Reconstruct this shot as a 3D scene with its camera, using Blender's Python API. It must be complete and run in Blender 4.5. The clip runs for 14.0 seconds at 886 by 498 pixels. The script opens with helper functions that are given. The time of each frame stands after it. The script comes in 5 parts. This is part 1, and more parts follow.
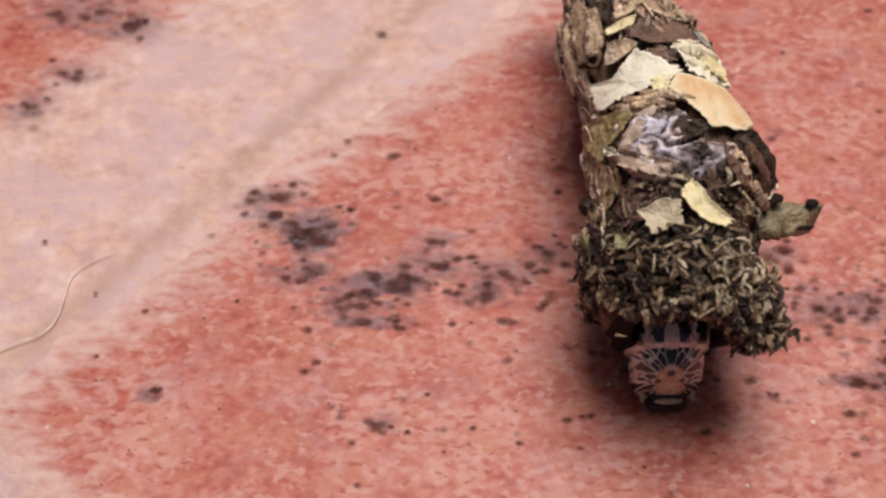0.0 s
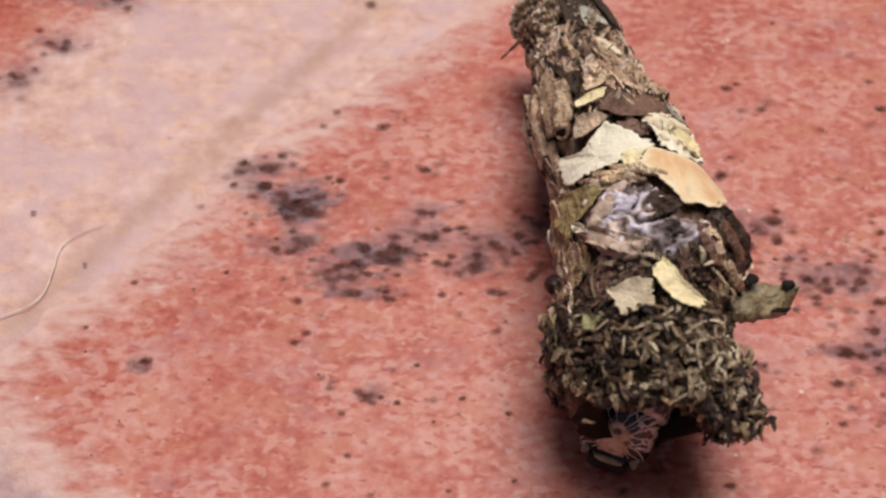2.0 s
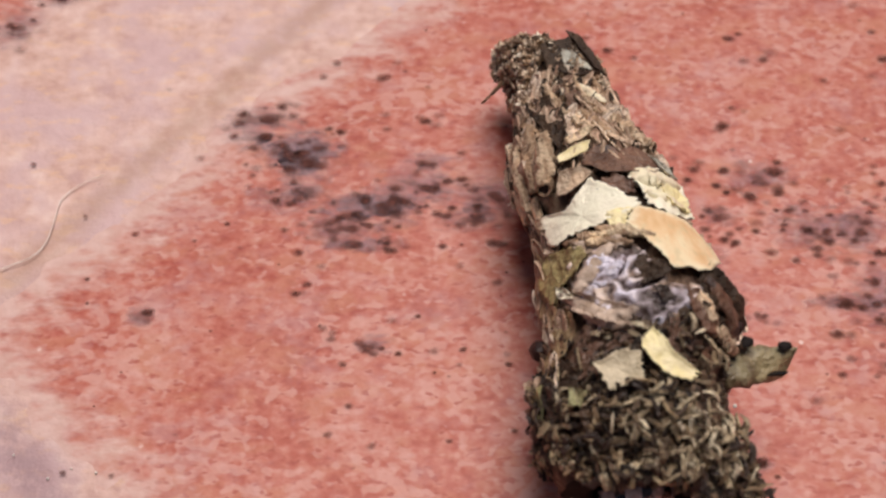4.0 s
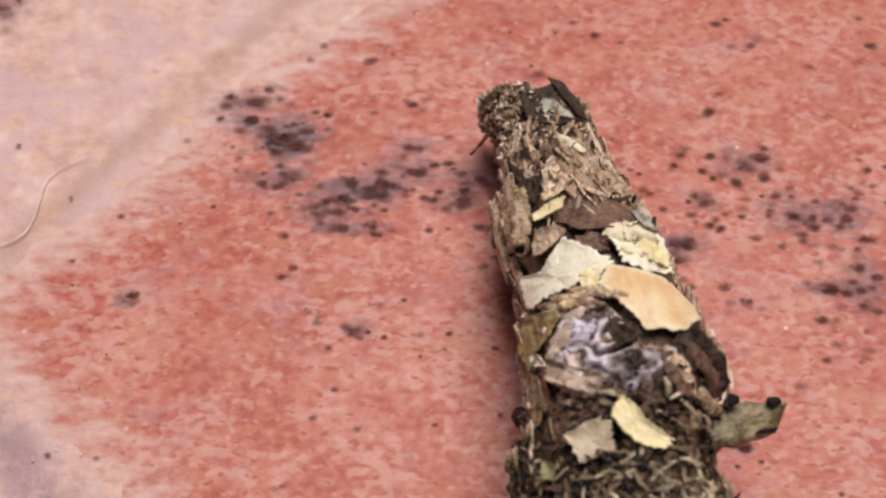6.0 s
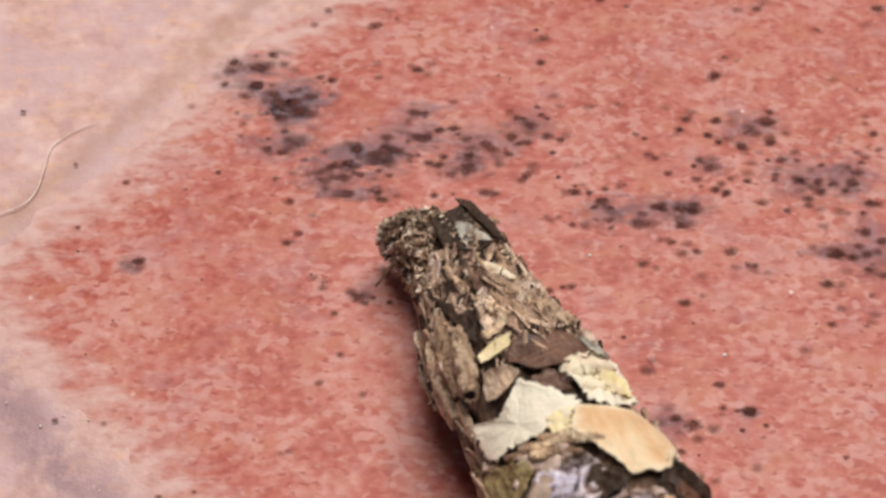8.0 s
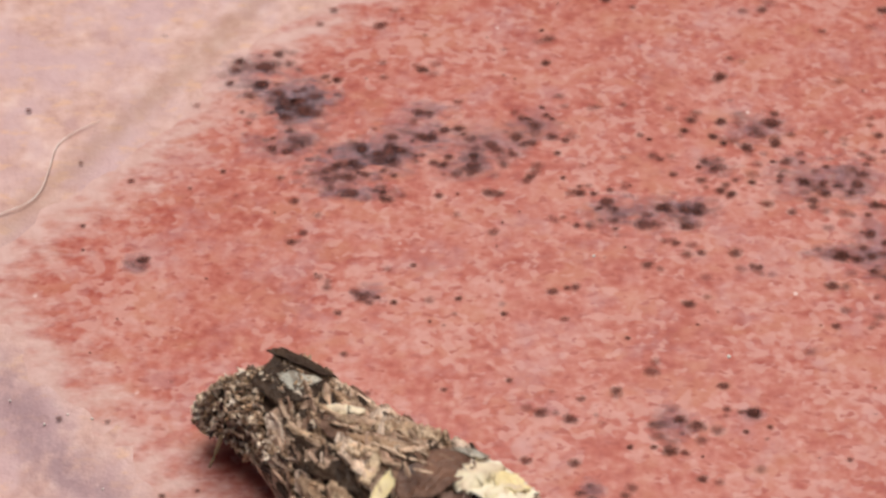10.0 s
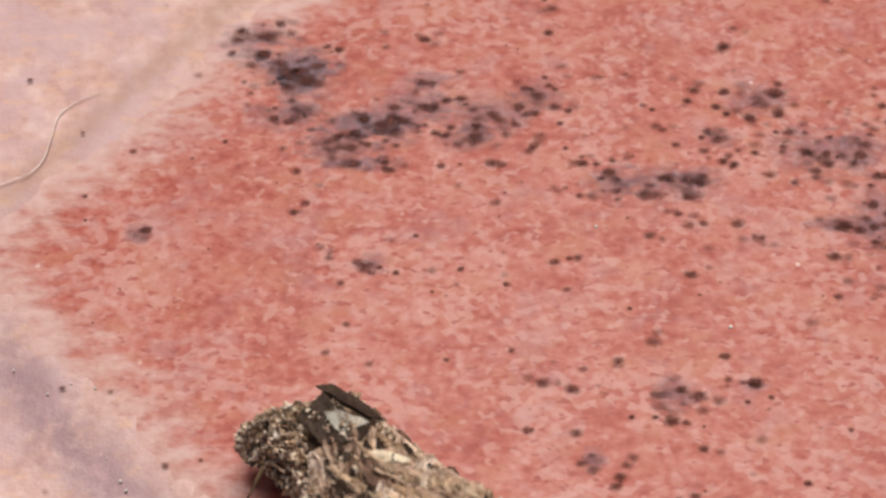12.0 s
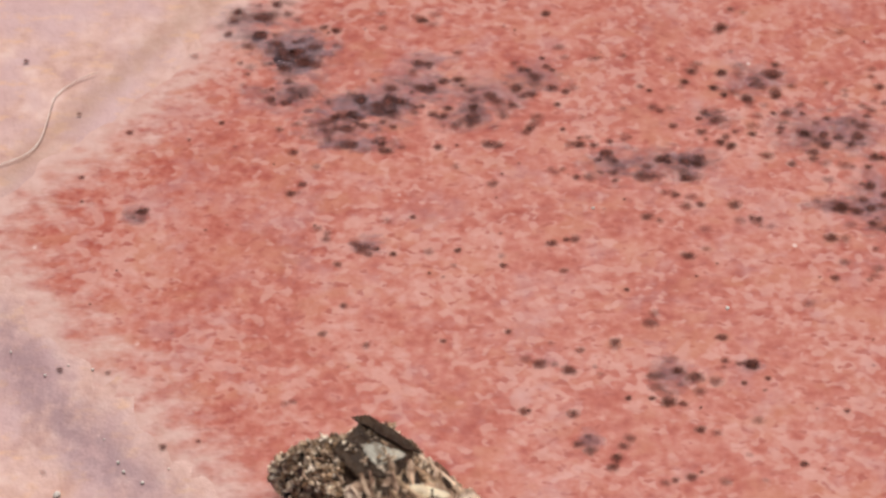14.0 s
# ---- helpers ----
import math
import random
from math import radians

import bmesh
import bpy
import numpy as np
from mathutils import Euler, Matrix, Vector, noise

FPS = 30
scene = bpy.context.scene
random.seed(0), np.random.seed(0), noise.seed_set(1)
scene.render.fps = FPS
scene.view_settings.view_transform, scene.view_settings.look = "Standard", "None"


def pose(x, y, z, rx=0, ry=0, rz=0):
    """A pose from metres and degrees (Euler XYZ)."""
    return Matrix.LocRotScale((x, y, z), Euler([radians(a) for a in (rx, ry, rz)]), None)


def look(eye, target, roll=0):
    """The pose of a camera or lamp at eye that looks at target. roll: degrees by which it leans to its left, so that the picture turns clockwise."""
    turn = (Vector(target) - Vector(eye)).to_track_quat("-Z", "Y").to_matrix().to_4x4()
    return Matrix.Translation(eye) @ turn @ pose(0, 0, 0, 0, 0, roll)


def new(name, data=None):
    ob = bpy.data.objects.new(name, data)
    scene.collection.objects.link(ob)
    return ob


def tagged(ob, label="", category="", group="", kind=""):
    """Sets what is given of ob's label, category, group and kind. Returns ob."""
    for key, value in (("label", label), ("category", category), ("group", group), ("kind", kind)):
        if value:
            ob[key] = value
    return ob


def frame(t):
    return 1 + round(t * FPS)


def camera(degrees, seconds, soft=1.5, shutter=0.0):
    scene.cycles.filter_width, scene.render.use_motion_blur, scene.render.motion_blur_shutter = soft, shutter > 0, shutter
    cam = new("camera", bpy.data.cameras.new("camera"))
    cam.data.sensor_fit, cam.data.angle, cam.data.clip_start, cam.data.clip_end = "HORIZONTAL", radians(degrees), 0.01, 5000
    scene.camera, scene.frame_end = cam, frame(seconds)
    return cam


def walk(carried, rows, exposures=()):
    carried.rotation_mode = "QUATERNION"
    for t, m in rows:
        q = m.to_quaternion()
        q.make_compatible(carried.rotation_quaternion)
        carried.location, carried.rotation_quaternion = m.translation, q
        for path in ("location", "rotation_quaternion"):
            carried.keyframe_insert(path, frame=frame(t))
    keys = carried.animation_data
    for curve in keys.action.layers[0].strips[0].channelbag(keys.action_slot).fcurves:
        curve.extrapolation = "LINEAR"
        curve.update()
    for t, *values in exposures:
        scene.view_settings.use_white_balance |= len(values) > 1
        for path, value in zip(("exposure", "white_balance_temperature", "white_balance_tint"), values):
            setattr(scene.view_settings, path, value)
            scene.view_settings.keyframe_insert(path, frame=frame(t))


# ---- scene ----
MM = 0.001
EYE = Vector((0.0, -0.03575, 0.05504))


def aim(yaw, dip, roll):
    """The camera's pose from degrees: turn to the right, tilt below the horizon, lean."""
    a, b = radians(yaw), radians(dip)
    ahead = Vector((math.sin(a) * math.cos(b), math.cos(a) * math.cos(b), -math.sin(b)))
    return look(EYE, EYE + ahead * 0.065, roll)


cam = camera(36, 14.0, soft=2.45, shutter=0.5)
cam.data.dof.use_dof, cam.data.dof.focus_distance, cam.data.dof.aperture_fstop = True, 0.0600, 75.0
PATH = [
    (0.0, aim(0.005, 54.605, -0.567)),
    (0.5, aim(0.784, 54.614, 0.058)),
    (1.0, aim(0.268, 54.784, -0.476)),
    (1.5, aim(0.765, 55.192, 0.030)),
    (2.0, aim(0.763, 55.830, 0.025)),
    (2.5, aim(0.896, 56.484, 0.184)),
    (3.0, aim(0.637, 56.991, -0.003)),
    (3.2, aim(0.599, 57.210, -0.060)),
    (5.3, aim(1.420, 58.408, 0.494)),
    (5.5, aim(1.584, 58.460, 1.039)),
    (6.0, aim(1.804, 58.537, 1.163)),
    (6.5, aim(1.785, 58.793, 1.148)),
    (7.0, aim(1.636, 58.848, 1.286)),
    (7.5, aim(1.811, 59.147, 1.163)),
    (7.7, aim(1.569, 59.927, 0.808)),
    (9.8, aim(1.053, 60.139, 0.548)),
    (10.0, aim(1.058, 60.006, 0.598)),
    (10.5, aim(0.676, 60.251, 0.226)),
    (11.0, aim(1.197, 60.640, 0.744)),
    (11.5, aim(1.208, 61.005, 0.809)),
    (12.0, aim(0.889, 61.251, 0.488)),
    (12.5, aim(0.918, 61.211, 0.462)),
    (13.0, aim(1.202, 61.414, 0.839)),
    (13.5, aim(1.180, 61.782, 0.706)),
    (14.0, aim(1.163, 62.036, 0.712)),
]
walk(cam, PATH, exposures=[(0.0, -0.2), (14.0, -0.2)])

# ---- light: a bright, softly clouded sky ----
SUN_UP, SUN_ROUND = radians(69), radians(20)
world = bpy.data.worlds.new("sky")
scene.world = world
world.use_nodes = True
wn = world.node_tree
sky = wn.nodes.new("ShaderNodeTexSky")
sky.sky_type, sky.sun_disc, sky.sun_elevation, sky.sun_rotation = "NISHITA", False, SUN_UP, SUN_ROUND
sky.dust_density, sky.air_density, sky.ozone_density = 6.0, 0.5, 0.0
back = wn.nodes["Background"]
back.inputs["Strength"].default_value = 0.043
wn.links.new(sky.outputs[0], back.inputs["Color"])
sun = new("sun", bpy.data.lights.new("sun", "SUN"))
sun.data.energy, sun.data.angle, sun.data.color = 3.3, radians(40), (1.0, 0.925, 0.885)
sun_from = Vector((math.sin(SUN_ROUND) * math.cos(SUN_UP), math.cos(SUN_ROUND) * math.cos(SUN_UP), math.sin(SUN_UP)))
sun.matrix_world = look(sun_from * 2, (0, 0, 0))


# ---- materials ----
class Nodes:
    """Short hand for building node materials; positions are in millimetres of the object's own space."""

    def __init__(self, name):
        self.m = bpy.data.materials.new(name)
        self.m.use_nodes = True
        self.t = self.m.node_tree
        self.out = self.t.nodes["Principled BSDF"]
        co = self.add("ShaderNodeTexCoord")
        sc = self.add("ShaderNodeVectorMath", operation="SCALE")
        self.join(co.outputs["Object"], sc.inputs[0])
        sc.inputs["Scale"].default_value = 1000.0
        self.mm = sc.outputs[0]

    def add(self, kind, **values):
        n = self.t.nodes.new(kind)
        for key, value in values.items():
            setattr(n, key, value)
        return n

    def join(self, a, b):
        self.t.links.new(a, b)

    def put(self, socket, value):
        if isinstance(value, (int, float)):
            socket.default_value = value
        elif isinstance(value, (tuple, list)):
            socket.default_value = (*value, 1.0) if len(value) == 3 and socket.type == "RGBA" else value
        else:
            self.join(value, socket)

    def stretch(self, scale, turn=0.0, shift=(0, 0, 0)):
        n = self.add("ShaderNodeMapping")
        self.join(self.mm, n.inputs["Vector"])
        n.inputs["Scale"].default_value = scale
        n.inputs["Rotation"].default_value = (0, 0, radians(turn))
        n.inputs["Location"].default_value = shift
        return n.outputs[0]

    def noise(self, scale, detail=3.0, rough=0.55, vector=None, warp=0.0):
        n = self.add("ShaderNodeTexNoise")
        self.join(vector or self.mm, n.inputs["Vector"])
        n.inputs["Scale"].default_value, n.inputs["Detail"].default_value = scale, detail
        n.inputs["Roughness"].default_value, n.inputs["Distortion"].default_value = rough, warp
        return n.outputs["Fac"]

    def cells(self, scale, feature="F1", vector=None, output="Distance", random=1.0):
        n = self.add("ShaderNodeTexVoronoi", feature=feature)
        self.join(vector or self.mm, n.inputs["Vector"])
        n.inputs["Scale"].default_value = scale
        n.inputs["Randomness"].default_value = random
        return n.outputs[output]

    def ramp(self, fac, *stops):
        n = self.add("ShaderNodeValToRGB")
        self.join(fac, n.inputs[0])
        e = n.color_ramp.elements
        while len(e) < len(stops):
            e.new(0.5)
        for k, (at, c) in enumerate(stops):
            e[k].position = at
            e[k].color = (c, c, c, 1) if isinstance(c, (int, float)) else (*c, 1)
        return n.outputs[0]

    def span(self, value, lo, hi, a=0.0, b=1.0):
        n = self.add("ShaderNodeMapRange", interpolation_type="SMOOTHSTEP")
        self.join(value, n.inputs["Value"])
        for key, v in (("From Min", lo), ("From Max", hi), ("To Min", a), ("To Max", b)):
            n.inputs[key].default_value = v
        return n.outputs[0]

    def math(self, op, a, b=0.0):
        n = self.add("ShaderNodeMath", operation=op)
        self.put(n.inputs[0], a)
        self.put(n.inputs[1], b)
        return n.outputs[0]

    def mix(self, fac, a, b, blend="MIX"):
        n = self.add("ShaderNodeMix", data_type="RGBA", blend_type=blend)
        self.put(n.inputs["Factor"], fac)
        self.put(n.inputs["A"], a)
        self.put(n.inputs["B"], b)
        return n.outputs["Result"]

    def attr(self, name):
        return self.add("ShaderNodeAttribute", attribute_name=name).outputs["Fac"]

    def line(self, nx, ny, off):
        """Millimetres from a straight line on the floor."""
        n = self.add("ShaderNodeVectorMath", operation="DOT_PRODUCT")
        self.join(self.mm, n.inputs[0])
        n.inputs[1].default_value = (nx, ny, 0)
        return self.math("SUBTRACT", n.outputs["Value"], off)

    def random(self):
        return self.add("ShaderNodeObjectInfo").outputs["Random"]

    def island(self):
        return self.add("ShaderNodeNewGeometry").outputs["Random Per Island"]

    def done(self, colour, rough=0.6, bump=None, depth=0.02, spec=0.5, coat=0.0, through_light=0.0):
        self.put(self.out.inputs["Base Color"], colour)
        self.put(self.out.inputs["Roughness"], rough)
        self.put(self.out.inputs["Specular IOR Level"], spec)
        self.put(self.out.inputs["Coat Weight"], coat)
        if bump is not None:
            b = self.add("ShaderNodeBump")
            self.join(bump, b.inputs["Height"])
            b.inputs["Strength"].default_value = 1.0
            b.inputs["Distance"].default_value = depth * MM
            self.join(b.outputs[0], self.out.inputs["Normal"])
        return self.m


def tile_material():
    n = Nodes("red_glazed_tile")
    # short blotchy streaks that run across, slightly falling to the right
    dash = n.noise(1.0, 2.0, 0.5, n.stretch((1.15, 1.5, 1), 7.0), 0.12)
    grain = n.noise(1.0, 1.5, 0.5, n.stretch((2.2, 2.6, 1), 7.0, (31, 7, 0)), 0.1)
    cloud = n.noise(0.14, 3.0, 0.55)
    cloud2 = n.noise(0.40, 2.0, 0.5, n.stretch((0.8, 1.4, 1), 4.0, (5, 3, 0)))
    s = n.math("ADD", n.math("MULTIPLY", dash, 0.42), n.math("MULTIPLY", grain, 0.36))
    pebble = n.cells(1.0, "SMOOTH_F1", n.stretch((2.0, 2.6, 1), 7.0, (3, 50, 0)))
    s = n.math("ADD", s, n.math("MULTIPLY", n.math("SUBTRACT", 0.95, pebble), 0.22))
    s = n.math("ADD", s, n.math("MULTIPLY", n.math("SUBTRACT", cloud, 0.5), 0.46))
    s = n.math("ADD", s, n.math("MULTIPLY", n.math("SUBTRACT", cloud2, 0.5), 0.42))
    col = n.ramp(s, (0.30, (0.355, 0.062, 0.041)), (0.41, (0.43, 0.102, 0.070)), (0.50, (0.485, 0.144, 0.103)), (0.59, (0.53, 0.197, 0.150)), (0.74, (0.59, 0.285, 0.24)))
    tan = n.span(n.noise(0.45, 3.0, 0.6, n.stretch((0.8, 1.3, 1), 5, (17, 90, 0))), 0.48, 0.68, 0, 0.5)
    col = n.mix(tan, col, (0.52, 0.205, 0.12))
    # pale worn dabs in the glaze
    dab = n.noise(1.0, 1.0, 0.4, n.stretch((1.6, 2.1, 1), 7.0, (7, 41, 0)), 0.15)
    dab = n.math("ADD", dab, n.math("MULTIPLY", n.math("SUBTRACT", n.noise(0.22, 2.0, 0.5, n.stretch((1, 1.3, 1), 0, (2, 66, 0))), 0.5), 0.85))
    col = n.mix(n.span(dab, 0.54, 0.70, 0, 0.6), col, (0.61, 0.315, 0.265))
    # short dark red dashes
    dart = n.noise(1.0, 1.5, 0.45, n.stretch((1.6, 2.8, 1), 6.0, (51, 23, 0)), 0.1)
    col = n.mix(n.span(dart, 0.29, 0.42, 0.8, 0.0), col, (0.37, 0.075, 0.052))
    # a cool bloom and worn pale rims
    bloom = n.span(n.math("ADD", n.math("MULTIPLY", n.noise(0.2, 3.0, 0.6, n.stretch((1, 1.3, 1), 0, (60, 20, 0))), 0.5), n.math("MULTIPLY", n.noise(0.6, 3.0, 0.6, n.stretch((1, 1.3, 1), 0, (20, 120, 0))), 0.5)), 0.5, 0.66, 0, 0.4)
    col = n.mix(bloom, col, (0.49, 0.265, 0.265))
    rim = n.math("ADD", n.attr("rim"), n.math("MULTIPLY", n.math("SUBTRACT", n.noise(1.0, 3.0, 0.6, n.stretch((0.6, 1.3, 1), 7.0, (3, 9, 0))), 0.5), 7.5))
    pale = n.ramp(n.noise(0.9, 3.0), (0.35, (0.61, 0.38, 0.33)), (0.65, (0.69, 0.475, 0.43)))
    col = n.mix(n.span(rim, 0.6, 4.6, 1.0, 0.0), col, pale)
    dust = n.span(n.cells(0.55, vector=n.stretch((1, 1, 1), 20)), 0.03, 0.085, 0.75, 0.0)
    col = n.mix(n.math("MULTIPLY", dust, n.span(n.noise(0.5), 0.5, 0.62)), col, (0.80, 0.62, 0.56))
    h = n.math("ADD", n.noise(1.6, 2.5, 0.5), n.math("MULTIPLY", dash, 0.6))
    return n.done(col, n.span(n.noise(0.9, 3.0), 0.3, 0.7, 0.36, 0.50), h, 0.05, 0.24)


def grout_material():
    n = Nodes("pale_pink_grout")
    a = n.math("ADD", n.math("MULTIPLY", n.noise(0.5, 3.0, 0.6, n.stretch((1, 1.4, 1), -20)), 0.6), n.math("MULTIPLY", n.noise(1.4, 2.0, 0.5), 0.4))
    col = n.ramp(a, (0.34, (0.50, 0.28, 0.23)), (0.44, (0.59, 0.355, 0.295)), (0.55, (0.67, 0.435, 0.38)), (0.66, (0.74, 0.53, 0.47)))
    lilac = n.span(n.noise(0.24, 3.0, 0.6, n.stretch((1, 1, 1), 0, (9, 40, 0))), 0.42, 0.62, 0, 0.7)
    col = n.mix(lilac, col, (0.58, 0.385, 0.40))
    ochre = n.span(n.noise(0.7, 3.0, 0.6, n.stretch((1, 2.2, 1), 8, (80, 0, 0))), 0.53, 0.70, 0, 0.6)
    col = n.mix(ochre, col, (0.72, 0.44, 0.28))
    wob = n.math("MULTIPLY", n.math("SUBTRACT", n.noise(0.22, 3.0), 0.5), 1.6)
    # a brown dirt line and a grey one, where the trowelled joint dips beside the tile
    brown = n.math("ABSOLUTE", n.math("ADD", n.line(-0.774, 0.633, 13.85), n.math("MULTIPLY", wob, 0.6)))
    col = n.mix(n.math("MULTIPLY", n.span(brown, 0.0, 1.4, 0.62, 0.0), n.span(n.noise(0.9, 3.0), 0.3, 0.6, 0.45, 1.0)), col, (0.42, 0.24, 0.165))
    grey = n.math("ABSOLUTE", n.math("ADD", n.line(-0.7071, -0.7071, 21.4), wob))
    col = n.mix(n.math("MULTIPLY", n.span(grey, 0.0, 2.4, 0.95, 0.0), n.span(n.noise(0.8, 4.0, 0.65), 0.32, 0.6, 0.35, 1.0)), col, (0.33, 0.20, 0.215))
    grit = n.span(n.cells(0.8), 0.03, 0.1, 0.8, 0.0)
    col = n.mix(n.math("MULTIPLY", grit, n.span(n.noise(0.6), 0.48, 0.6)), col, n.ramp(n.noise(2.0), (0.42, (0.38, 0.22, 0.19)), (0.58, (0.8, 0.68, 0.6))))
    h = n.math("ADD", n.noise(1.3, 4.0, 0.6), n.math("MULTIPLY", n.noise(6.0, 2.0), 0.3))
    return n.done(col, n.span(n.noise(1.2), 0.3, 0.7, 0.42, 0.6), h, 0.07, 0.5)


def ink_material():
    n = Nodes("dark_fleck_pigment")
    tone = n.ramp(n.island(), (0.0, (0.085, 0.032, 0.024)), (0.45, (0.135, 0.05, 0.04)), (0.75, (0.18, 0.075, 0.06)), (1.0, (0.18, 0.10, 0.105)))
    col = n.mix(n.span(n.noise(3.0, 2.0), 0.35, 0.7, 0, 0.45), tone, (0.30, 0.11, 0.09))
    m = n.done(col, 0.8, n.noise(5.0, 2.0), 0.02, 0.0)
    n.put(n.out.inputs["Alpha"], n.math("MULTIPLY", n.span(n.math("ADD", n.attr("core"), n.math("MULTIPLY", n.math("SUBTRACT", n.noise(4.5, 2.0), 0.5), 0.8)), -0.15, 0.95), n.span(n.island(), 0.0, 1.0, 0.86, 0.28)))
    return m


def smudge_material():
    n = Nodes("grey_smudge_pigment")
    col = n.ramp(n.noise(1.4, 3.0), (0.35, (0.27, 0.16, 0.165)), (0.60, (0.42, 0.295, 0.335)))
    m = n.done(col, 0.6, None, 0.02, 0.15)
    cover = n.math("MULTIPLY", n.span(n.math("ADD", n.attr("core"), n.math("MULTIPLY", n.math("SUBTRACT", n.noise(1.5, 4.0, 0.65, n.stretch((0.6, 1.5, 1), 7)), 0.5), 2.0)), -0.05, 0.95), 0.40)
    n.put(n.out.inputs["Alpha"], cover)
    return m


def case_material():
    n = Nodes("weathered_silk_and_bark")
    a = n.noise(0.8, 5.0, 0.65, n.stretch((1, 0.45, 1)), 0.6)
    b = n.ramp(n.cells(0.9, "F1", n.stretch((1, 0.5, 1)), "Color"), (0.2, 0.25), (0.8, 1.0))
    tone = n.ramp(a, (0.34, (0.025, 0.014, 0.01)), (0.45, (0.085, 0.047, 0.03)), (0.55, (0.24, 0.15, 0.095)), (0.68, (0.5, 0.36, 0.24)))
    col = n.mix(0.7, tone, n.mix(1.0, tone, b, "MULTIPLY"))
    h = n.math("ADD", n.noise(1.6, 5.0, 0.65, n.stretch((1, 0.5, 1))), n.math("MULTIPLY", n.cells(1.3), 0.5))
    return n.done(col, 0.68, h, 0.3, 0.35)


def scrap_material(name, *tones, rough=0.4, grain=3.0, depth=0.06, per_island=False, spots=None, spec=0.4, pale=1.0):
    """Dry plant scraps: a tone picked at random among those given, with fibre grain, dark specks and painted shadow
    and highlight mottling.
    """
    n = Nodes(name)
    pick = n.math("POWER", n.island() if per_island else n.random(), pale)
    stops = [(k / max(1, len(tones) - 1), c) for k, c in enumerate(tones)]
    base = n.ramp(pick, *stops) if len(tones) > 1 else n.mix(0.0, tones[0], tones[0])
    fibre = n.noise(grain, 4.0, 0.65, n.stretch((1.6, 0.5, 1.6)))
    # fibre grain deepened to shadow brown, patches lifted to highlights, all in the colour
    col = n.mix(n.span(fibre, 0.36, 0.60, 0.8, 0.0), base, n.mix(1.0, base, (0.34, 0.235, 0.175), "MULTIPLY"))
    col = n.mix(n.span(n.noise(grain * 0.5, 3.0), 0.50, 0.66, 0, 0.6), col, n.mix(1.0, base, (1.5, 1.4, 1.3), "MULTIPLY"))
    if spots:
        col = n.mix(n.span(n.math("ADD", n.cells(spots), n.math("MULTIPLY", n.math("SUBTRACT", n.noise(1.8), 0.5), 0.4)), 0.17, 0.27, 0.9, 0.0), col, (0.05, 0.03, 0.025))
    return n.done(col, rough, n.math("ADD", fibre, n.noise(grain * 3, 2.0)), depth * 2.6, spec + 0.15)


def leaf_material(name, tone, worn, grain=1.4, specks=None, rough=0.38):
    """Thin dry leaf: even tone with worn clouds, faint veins and a few dark specks."""
    n = Nodes(name)
    cloud = n.noise(grain * 0.6, 4.0, 0.6)
    col = n.mix(n.span(cloud, 0.40, 0.64, 0.0, 0.85), tone, worn)
    vein = n.noise(grain * 2.2, 4.0, 0.65, n.stretch((1.8, 0.6, 1.8), 20))
    col = n.mix(n.span(vein, 0.30, 0.44, 0.3, 0.0), col, n.mix(1.0, tone, (0.5, 0.42, 0.34), "MULTIPLY"))
    if specks:
        spot = n.math("ADD", n.cells(specks), n.math("MULTIPLY", n.math("SUBTRACT", n.noise(2.4), 0.5), 0.5))
        col = n.mix(n.span(spot, 0.10, 0.17, 0.85, 0.0), col, (0.06, 0.04, 0.03))
    return n.done(col, rough, n.math("ADD", n.math("MULTIPLY", cloud, 1.5), n.noise(grain * 4, 3.0, 0.6)), 0.06, 0.5)


def silk_material(name, *tones, gloss=0.22):
    n = Nodes(name)
    w = n.noise(1.1, 4.0, 0.6, n.stretch((0.8, 1.5, 1), 25), 1.4)
    col = n.ramp(w, *((0.34 + 0.30 * k / (len(tones) - 1), c) for k, c in enumerate(tones)))
    return n.done(col, n.span(w, 0.35, 0.62, gloss + 0.2, gloss), n.math("ADD", w, n.math("MULTIPLY", n.noise(3.0, 3.0, 0.6, None, 1.0), 0.4)), 0.35, 0.6)


def mirrored(n):
    """The two halves alike: the distance from the middle line, and the place along the body."""
    mirror = n.add("ShaderNodeVectorMath", operation="ABSOLUTE")
    n.join(n.mm, mirror.inputs[0])
    apart, along = n.add("ShaderNodeSeparateXYZ"), n.add("ShaderNodeSeparateXYZ")
    n.join(mirror.outputs[0], apart.inputs[0])
    n.join(n.mm, along.inputs[0])
    return mirror.outputs[0], apart.outputs[0], along.outputs[1]


DARK_SHELL = (0.020, 0.010, 0.010)


